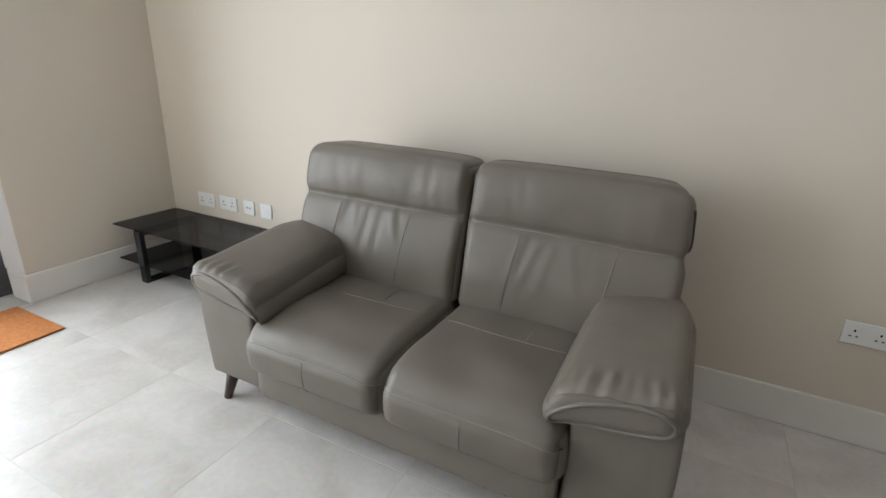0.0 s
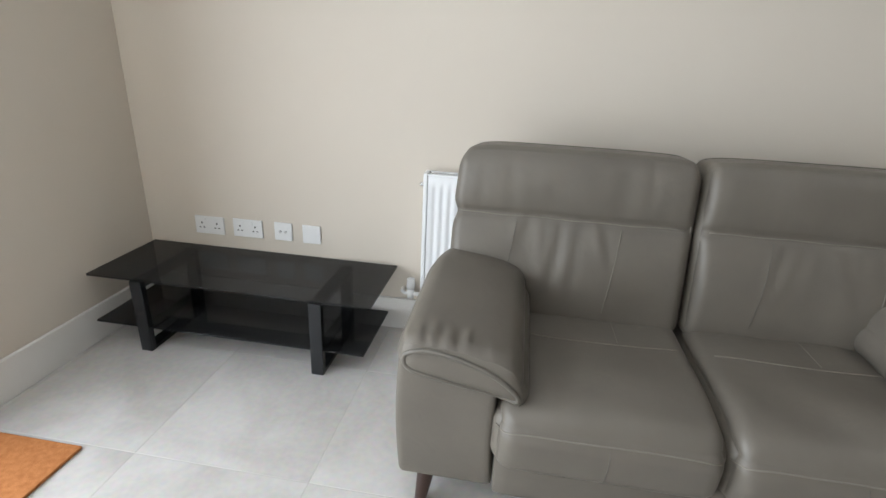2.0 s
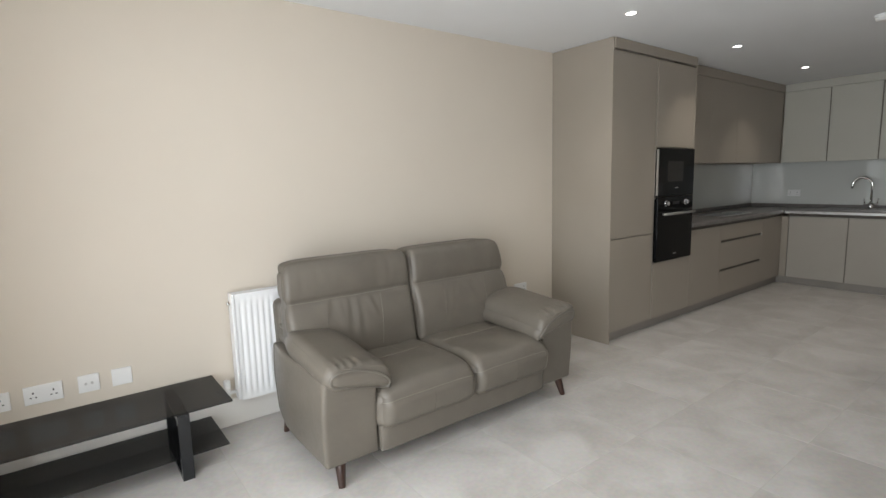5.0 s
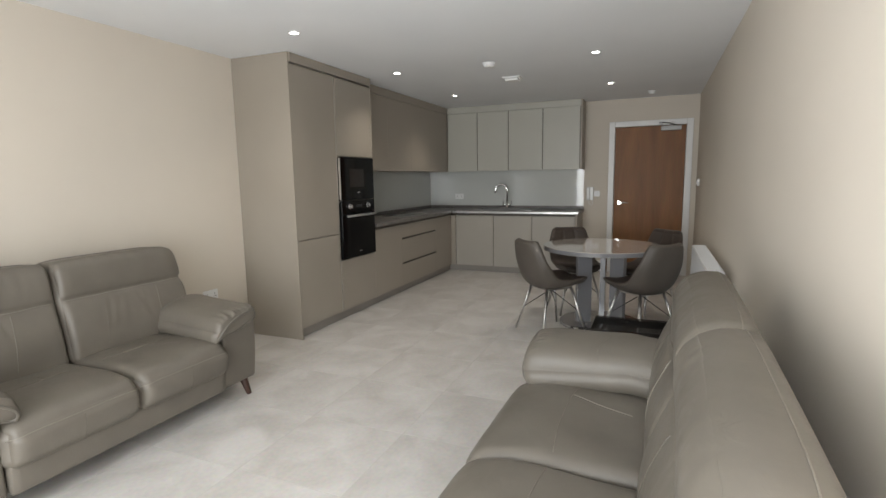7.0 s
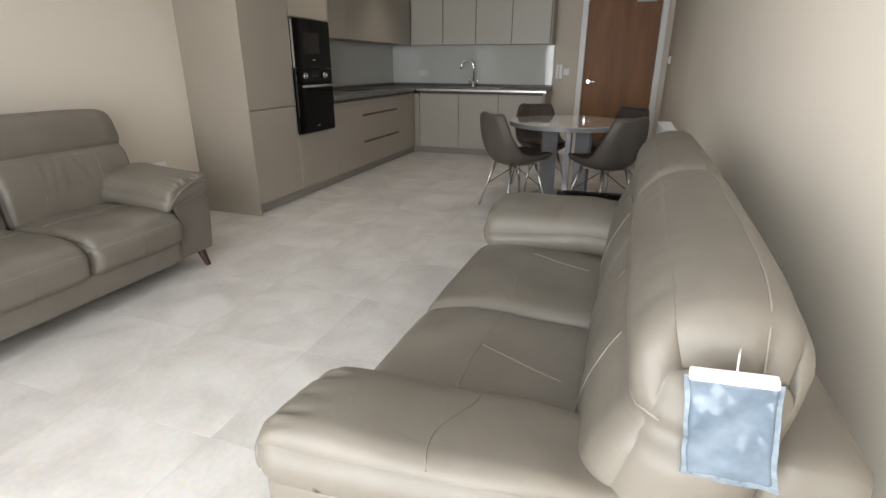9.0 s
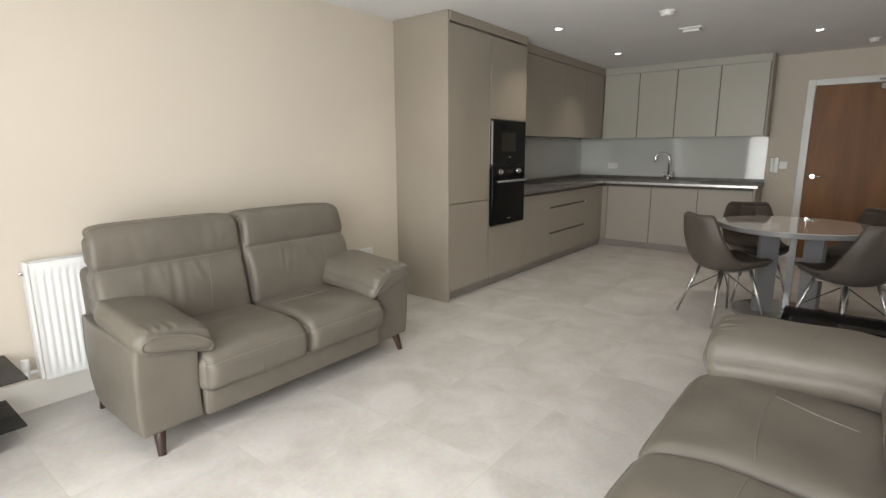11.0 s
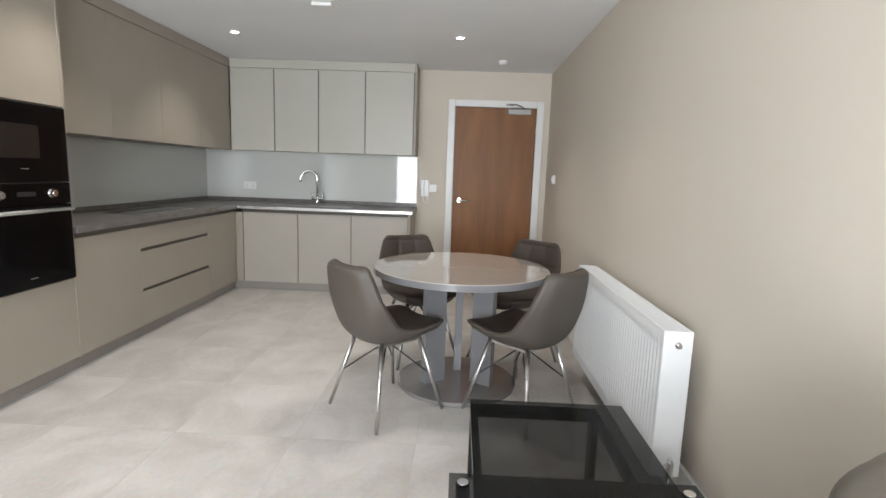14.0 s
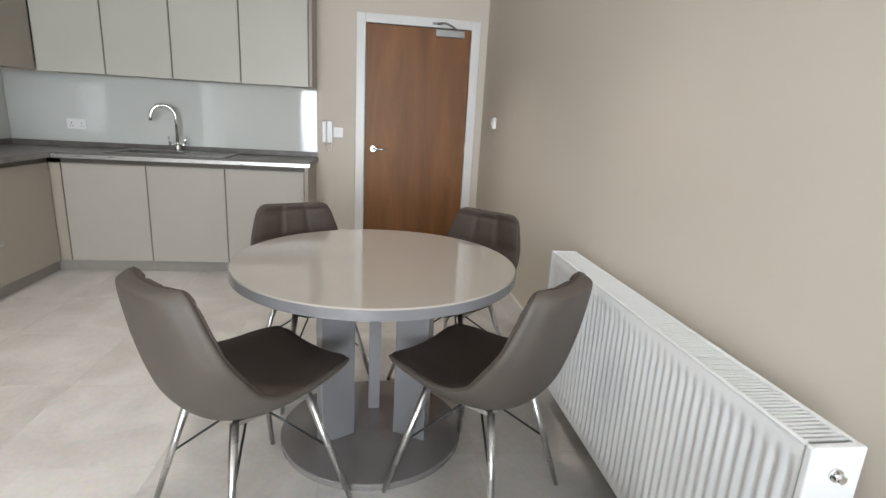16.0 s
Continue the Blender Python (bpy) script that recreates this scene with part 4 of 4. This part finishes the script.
        v1 = laid(bm, [((bx0 + bx1) / 2 + 0.17 - 0.0022 * k, 0, 0.742 - 0.018 * k) for k in range(16)], (0, 1, 0))
        v2 = laid(bm, [((bx0 + bx1) / 2 - 0.17 - 0.0022 * k, 0, 0.742 - 0.018 * k) for k in range(16)], (0, 1, 0))
        h2 = laid(bm, [(bx0 + 0.03 + (bx1 - bx0 - 0.06) * k / n, (0.350 if cross else 0.318) - 0.012 * abs(2 * k / n - 1) ** 4, 0) for k in range(n + 1)], (0, 0, -1))
        strap = laid(bm, [(0, 0.150 + 0.0026 * k, 0.775 + 0.013 * k) for k in range(11)], (-1, 0, 0), -0.004) if sgn > 0 and not cross else []
        back = part("back_cushion", bm, LEATHER, s)
        if strap:
            part("fastening_strip", tube(strap, 0.009, 8), DARKMETAL, back, "black fabric strip on the headrest side")
        seam(h2, back, 0.0016, STITCH if cross else PIPING)
        seam(h1, back, 0.0022, STITCH, "seam", "stitched headrest seam")
        seam(v1, back, 0.0016, STITCH)
        seam(v2, back, 0.0011)

        def side_shape(p, u):
            rear = min(1, max(0, (p.y + 0.05) / 0.40))
            x = p.x + sgn * 0.010 * math.sin(math.pi * min(1, max(0, (p.z - 0.11) / 0.42)))
            x -= sgn * 0.060 * rear * rear * max(0, u.x * sgn)
            y = p.y + (0.02 - 0.05 * (p.z - 0.11) if u.y < 0 else 0.06 * max(0, p.z - 0.2))
            return Vector((x, y, p.z - (0.03 * rear if u.z > 0 else 0)))

        ax0, ax1 = sorted(((sw + 0.001) * sgn, ao * sgn))
        arm = part("arm", pillow(ax0, ax1, -0.430, 0.365, 0.105, 0.53, 0.016, 18, side_shape), LEATHER, s)

        def pad_shape(p, u):
            t = min(1, max(0, (p.y + 0.47) / 0.80))
            o = u.x * sgn
            z = p.z + 0.075 * t ** 1.2
            inner = max(0, -o)
            z -= 0.036 * (1 - o) - 0.012 + 0.022 * inner ** 2 + 0.010 * max(0, o) ** 3
            if u.z > 0:
                z += 0.030 * (1 - u.x * u.x) * (0.55 + 0.45 * t)
                wave = math.sin(p.x * 165 + 2.2 * noise.noise(Vector((p.x * 14 + nz, p.y * 9, 0))))
                z += 0.0030 * bump(t, 0.065, 0.045) * wave * (0.4 + noise.noise(Vector((p.x * 11 + nz, 3.3, 2.0)))) + 0.010 * bump(t, 0.06, 0.055) * noise.noise(Vector((p.x * 38 + nz, p.y * 5, 2.0)))
                if cross:
                    z += 0.030 * bump(t, 0.16, 0.17) * (1 - u.x * u.x)
                    z += 0.010 * bump(t, 0.80, 0.12) * noise.noise(Vector((p.x * 9, p.y * 30, nz)))
                z += 0.004 * noise.noise(Vector((p.x * 7, p.y * 6, nz)))
            y = p.y + (0.012 * (1 - u.z) if u.y < -0.5 else 0)
            xc = sgn * (sw + 0.105)
            rear = min(1, max(0, (p.y + 0.05) / 0.40))
            rear = rear * rear * (3 - 2 * rear)
            z -= 0.075 * rear
            x = xc + (p.x - xc) * (1.04 - 0.06 * t)
            return Vector((x - sgn * 0.085 * rear * max(0, o), y, z))

        px0, px1 = sorted(((sw - 0.065) * sgn, (ao - 0.001) * sgn))
        bm = pillow(px0, px1, -0.478, 0.44, 0.470, 0.593, 0.060, 72, pad_shape)
        xc, hw = (px0 + px1) / 2, (px1 - px0) / 2 * 0.88
        ring = []
        for k in range(56):
            a = k * math.tau / 56
            ex, ez = math.copysign(abs(math.cos(a)) ** 0.45, math.cos(a)), math.copysign(abs(math.sin(a)) ** 0.75, math.sin(a))
            o = ex * sgn
            ring.append((xc + hw * ex, 0, 0.529 + 0.035 * ez - 0.036 * (1 - o) + 0.012 - 0.022 * max(0, -o) ** 2 - 0.010 * max(0, o) ** 3 + (0.014 * (1 - ex * ex) if ez > 0 else 0)))
        r1_ = laid(bm, ring, (0, 1, 0), 0.001)
        rs = laid(bm, [(0, -0.40 + 0.04 * k, 0.497 + 0.0034 * k) for k in range(18)], (-sgn, 0, 0))
        ps = laid(bm, [(px0 + 0.02 + (px1 - px0 - 0.04) * k / 20, -0.11 + 0.02 * math.sin(k * 0.3), 0) for k in range(21)], (0, 0, -1), 0.0006) if cross else []
        pad = part("arm_pad", bm, LEATHER, s, "padded leather armrest")
        if cross:
            seam(ps, pad, 0.0014)
        if len(r1_) > 30:
            part("piping", tube(r1_, 0.0068, 8, closed=True), PIPING, pad, "leather piping round the arm front")
        for ly, dy in ((-0.375, -0.035), (0.255, 0.035)):
            lx = sgn * (sw + 0.195)
            part("leg", cyl((lx, ly, 0.114), (lx + sgn * 0.012, ly + dy, 0.0), 0.027, 0.016, seg=20, bevel=0.001), LEGWOOD, s, "tapered dark wooden leg")
    return s


sofa = build_sofa(0.570, 1.0, "grey leather two-seat sofa against the long wall, dark wooden legs")
sofa.matrix_basis = pose(0.02, 2.295, 0)
sofa_b = build_sofa(0.705, 9.0, "wider grey leather two-seat sofa with a care packet on its back", 0.055, 0.25, True)
sofa_b.matrix_basis = pose(-0.05, -0.450, 0, 0, 0, 178.9)

pk = thing("care_packet", (-0.975, -0.727, 0.81), "blue leather-care packet in clear plastic hanging on the sofa back", "packet")
turn = pose(-0.978, -0.729, 0.815, 0, 7, 84)


def crinkle(p, u):
    return Vector((p.x + 0.004 * noise.noise(p * 26), p.y + 0.011 * noise.noise(p * 19) + 0.003 * noise.noise(p * 60), p.z + 0.003 * noise.noise(p * 24)))


def hung(bm):
    bm.transform(turn)
    return bm


part("pouch", hung(pillow(-0.050, 0.050, -0.006, 0.006, -0.100, 0.050, 0.005, 26, crinkle)), BLUEPACK, pk)
for e in (-0.0525, 0.0525):
    part("sealed_edge", hung(pillow(e - 0.004, e + 0.004, -0.0015, 0.0015, -0.102, 0.050, 0.001, 14, crinkle)), FILM, pk, "clear crimped plastic edge")
part("bottom_seal", hung(pillow(-0.058, 0.058, -0.0015, 0.0015, -0.112, -0.101, 0.001, 14, crinkle)), FILM, pk, "clear crimped plastic edge")
part("header_card", hung(bx(-0.050, 0.050, -0.008, 0.008, 0.046, 0.060, 0.003)), PLASTIC, pk, "white card header")
part("string", tube([(-0.972, -0.727, 0.872), (-0.955, -0.73, 0.885), (-0.935, -0.735, 0.888)], 0.0012, 6), PLASTIC, pk)


# ---- glass tables ----
def loop_leg(x, y0, y1, z1, w, th):
    """A closed flat-bar loop that stands across the table."""
    return join(bx(x - w / 2, x + w / 2, y0, y0 + th, 0.0, z1, 0.002, 1), bx(x - w / 2, x + w / 2, y1 - th, y1, 0.0, z1, 0.002, 1), bx(x - w / 2, x + w / 2, y0 + th, y1 - th, 0.0, 0.02, 0.002, 1), bx(x - w / 2, x + w / 2, y0 + th, y1 - th, z1 - 0.03, z1, 0.002, 1))


tv = thing("tv_table", (-1.68, 2.63, 0), "low black glass television table with two tiers", "table")
part("glass_top", bx(-2.29, -1.07, 2.418, 2.838, 0.327, 0.337, 0.002), SMOKED, tv, "smoked glass top")
part("glass_shelf", bx(-2.29, -1.10, 2.420, 2.80, 0.110, 0.118, 0.002), SMOKED, tv, "smoked glass shelf")
for x in (-2.065, -1.295):
    part("leg_frame", loop_leg(x, 2.412, 2.80, 0.3265, 0.052, 0.03), BLACKGLOSS, tv, "black lacquered leg frame")
for x in (-2.065, -1.295):
    part("shelf_bar", bx(x - 0.02, x + 0.02, 2.4425, 2.7695, 0.09, 0.1095), BLACKGLOSS, tv)

ct = thing("coffee_table", (1.25, -0.45, 0), "black glass nest table beside the sofa", "table", "nest of tables")
part("glass_top", bx(0.99, 1.53, -0.80, -0.085, 0.442, 0.452, 0.002), CLEARSMOKE, ct, "smoked glass top")
for y in (-0.76, -0.125):
    part("leg_frame", join(bx(1.01, 1.07, y - 0.02, y + 0.02, 0, 0.4415, 0.002, 1), bx(1.45, 1.51, y - 0.02, y + 0.02, 0, 0.4415, 0.002, 1), bx(1.07, 1.45, y - 0.02, y + 0.02, 0.40, 0.4415, 0.002, 1)), BLACKGLOSS, ct)
for y in (-0.76, -0.125):
    part("disc_fixing", cyl((1.48, y, 0.452), (1.48, y, 0.458), 0.016, seg=24), CHROME, ct)
ct2 = thing("coffee_table", (1.8, -0.45, 0), "lower black glass nest table pulled out", "table", "nest of tables")
part("glass_top", bx(1.30, 2.28, -0.83, -0.165, 0.327, 0.335, 0.002), CLEARSMOKE, ct2, "smoked glass top")
for y in (-0.70, -0.18):
    part("leg_frame", join(bx(1.32, 1.37, y - 0.015, y + 0.015, 0, 0.3265, 0.002, 1), bx(2.20, 2.26, y - 0.015, y + 0.015, 0, 0.3265, 0.002, 1), bx(1.37, 2.20, y - 0.015, y + 0.015, 0.29, 0.3265, 0.002, 1)), BLACKGLOSS, ct2)
for x in (1.345, 2.23):
    part("cross_bar", bx(x - 0.03, x + 0.03, -0.685, -0.195, 0.29, 0.3265, 0.002, 1), BLACKGLOSS, ct2)

# ---- dining set ----
TCX, TCY = 3.26, -0.11
dt = thing("dining_table", (TCX, TCY, 0), "round greige gloss dining table on a pedestal of three slabs", "table")
part("tabletop", lathe([(0.50, 0.709), (0.536, 0.709), (0.540, 0.713), (0.540, 0.746), (0.537, 0.750), (0.004, 0.7505)], (TCX, TCY), 128), TABLETOP, dt, "glossy greige round top")
part("edge_band", lathe([(0.5405, 0.712), (0.5425, 0.712), (0.5425, 0.745), (0.5405, 0.745)], (TCX, TCY), 128), TABLEGREY, dt, "grey edge band")
part("base_plate", lathe([(0.37, 0.0), (0.372, 0.004), (0.372, 0.022), (0.368, 0.026), (0.004, 0.0265)], (TCX - 0.015, TCY + 0.005), 96), TABLEBASE, dt, "dark grey round base plate")
for a in (0, 120, 240):
    b = bx(0.105, 0.245, -0.025, 0.025, 0.0265, 0.7095, 0.002)
    b.transform(pose(TCX, TCY, 0, 0, 0, a))
    part("leg_slab", b, TABLEGREY, dt, "grey gloss upright slab")


def build_chair():
    """A bucket chair facing +y, the middle of its legs at the origin."""
    c = thing("dining_chair", (0, 0, 0), "taupe faux-leather dining chair on splayed steel legs", "chair", "chairs round the table")
    prof = [(0.255, 0.452, 0.175), (0.245, 0.470, 0.19), (0.17, 0.468, 0.212), (0.05, 0.452, 0.228), (-0.06, 0.446, 0.234), (-0.145, 0.462, 0.234), (-0.198, 0.51, 0.232), (-0.225, 0.58, 0.234), (-0.243, 0.66, 0.226), (-0.258, 0.740, 0.205), (-0.271, 0.808, 0.183), (-0.276, 0.836, 0.160), (-0.277, 0.846, 0.135)]
    N, M = 56, 32

    def at(u):
        f = u * (len(prof) - 1)
        i = min(len(prof) - 2, int(f))
        a = f - i
        p = [Vector(prof[max(0, min(len(prof) - 1, j))]) for j in (i - 1, i, i + 1, i + 2)]
        return 0.5 * ((2 * p[1]) + (p[2] - p[0]) * a + (2 * p[0] - 5 * p[1] + 4 * p[2] - p[3]) * a * a + (3 * p[1] - p[0] - 3 * p[2] + p[3]) * a ** 3)

    def surf(u, v, off):
        y, z, w = at(u)
        y2, z2, _ = at(min(1, u + 0.01))
        y1, z1, _ = at(max(0, u - 0.01))
        t = Vector((0, y2 - y1, z2 - z1)).normalized()
        nrm = Vector((0, t.z, -t.y)) * (1 if (Vector((0, t.z, -t.y)).dot(Vector((0, 0.6, 0.8))) > 0) else -1)
        lean = min(1, max(0, (u - 0.30) / 0.36))
        side = Vector((0, math.sin(lean * 1.35), math.cos(lean * 1.35)))
        wrap = 0.034 + 0.062 * math.exp(-((u - 0.47) / 0.17) ** 2) - 0.012 * max(0, u - 0.6)
        dish = wrap * abs(v) ** 2.4
        e = (1 - abs(v) ** 8)
        return Vector((w * v, y, z)) + side * dish + nrm * (off * max(0.3, e))

    def sheet(o_in, o_out, quilt):
        bm = bmesh.new()
        top, bot = [], []
        for i in range(N + 1):
            u = i / N
            taper = min(1.0, 6 * u + 0.5, 9 * (1 - u) + 0.4)
            rt, rb = [], []
            for j in range(M + 1):
                v = 2 * j / M - 1
                q = 0.0
                if quilt:
                    q = -0.010 * max(math.exp(-((u - 0.68) / 0.016) ** 2), math.exp(-((u - 0.84) / 0.016) ** 2), math.exp(-((abs(v) - 0.33) / 0.055) ** 2) if u > 0.6 else 0)
                rt.append(bm.verts.new(surf(u, v, (o_in + q) * taper)))
                rb.append(bm.verts.new(surf(u, v, o_out * taper)))
            top.append(rt)
            bot.append(rb)
        for i in range(N):
            for j in range(M):
                bm.faces.new((top[i][j], top[i][j + 1], top[i + 1][j + 1], top[i + 1][j]))
                bm.faces.new((bot[i][j], bot[i + 1][j], bot[i + 1][j + 1], bot[i][j + 1]))
        for i in range(N):
            bm.faces.new((top[i][0], top[i + 1][0], bot[i + 1][0], bot[i][0]))
            bm.faces.new((top[i][M], bot[i][M], bot[i + 1][M], top[i + 1][M]))
        for j in range(M):
            bm.faces.new((top[0][j], bot[0][j], bot[0][j + 1], top[0][j + 1]))
            bm.faces.new((top[N][j], top[N][j + 1], bot[N][j + 1], bot[N][j]))
        bmesh.ops.recalc_face_normals(bm, faces=bm.faces)
        return smooth(bm)

    part("outer_shell", sheet(0.006, -0.044, False), CHAIR_OUT, c, "taupe outer shell")
    part("inner_pad", sheet(0.026, 0.008, True), CHAIR_IN, c, "darker quilted inner pad")
    part("seat_frame", join(bx(-0.13, 0.13, 0.10, 0.125, 0.405, 0.420), bx(-0.13, 0.13, -0.125, -0.10, 0.405, 0.420), bx(-0.13, -0.105, -0.10, 0.10, 0.405, 0.420), bx(0.105, 0.13, -0.10, 0.10, 0.405, 0.420)), STEEL, c, "steel frame under the seat")
    for sx in (-1, 1):
        for sy in (-1, 1):
            part("leg", cyl((sx * 0.125, sy * 0.125, 0.418), (sx * 0.226, sy * 0.226, 0.0), 0.0135, 0.009, seg=16), STEEL, c, "polished steel leg")
            part("wire_brace", tube([(sx * 0.176, sy * 0.176, 0.205), (sx * 0.0, sy * 0.0, 0.385)], 0.004, 8), DARKMETAL, c, "thin black brace")
    part("brace_hub", cyl((0, 0, 0.375), (0, 0, 0.425), 0.02), DARKMETAL, c)
    return c


chair = build_chair()
for x, y, a in ((2.87, -0.466, -45), (3.68, 0.19, 117), (3.67, -0.50, 45)):
    copy_thing(chair, pose(x, y, 0, 0, 0, a))
chair.matrix_basis = pose(2.85, 0.29, 0, 0, 0, -135)

# doormat
dm = thing("doormat", (-2.12, 0.95, 0), "orange-brown coir doormat at the patio doors", "doormat")
part("coir_pad", bx(-2.318, -1.876, 0.66, 1.867, 0.0005, 0.012, 0.003), MAT, dm)

# floor tiles
tx, ty = [-1.107 + 0.5955 * k for k in range(-3, 13)], [1.885 + 0.6 * k for k in range(-6, 3)]
meshes = {}
J = 0.0014
for a, b in zip(tx, tx[1:]):
    for c_, d_ in zip(ty, ty[1:]):
        x0, x1, y0, y1 = max(a, XL), min(b, XR), max(c_, YB), min(d_, YT)
        if x1 - x0 < 0.02 or y1 - y0 < 0.02:
            continue
        key = (round(x1 - x0, 3), round(y1 - y0, 3))
        if key not in meshes:
            hw_, hd_ = key[0] / 2 - J, key[1] / 2 - J
            meshes[key] = to_mesh("tile", bx(-hw_, hw_, -hd_, hd_, -0.012, 0.0, 0.0006, 1), TILE)
        ob = new("tile", meshes[key])
        ob.parent = floor
        ob.location = ((x0 + x1) / 2, (y0 + y1) / 2, 0)
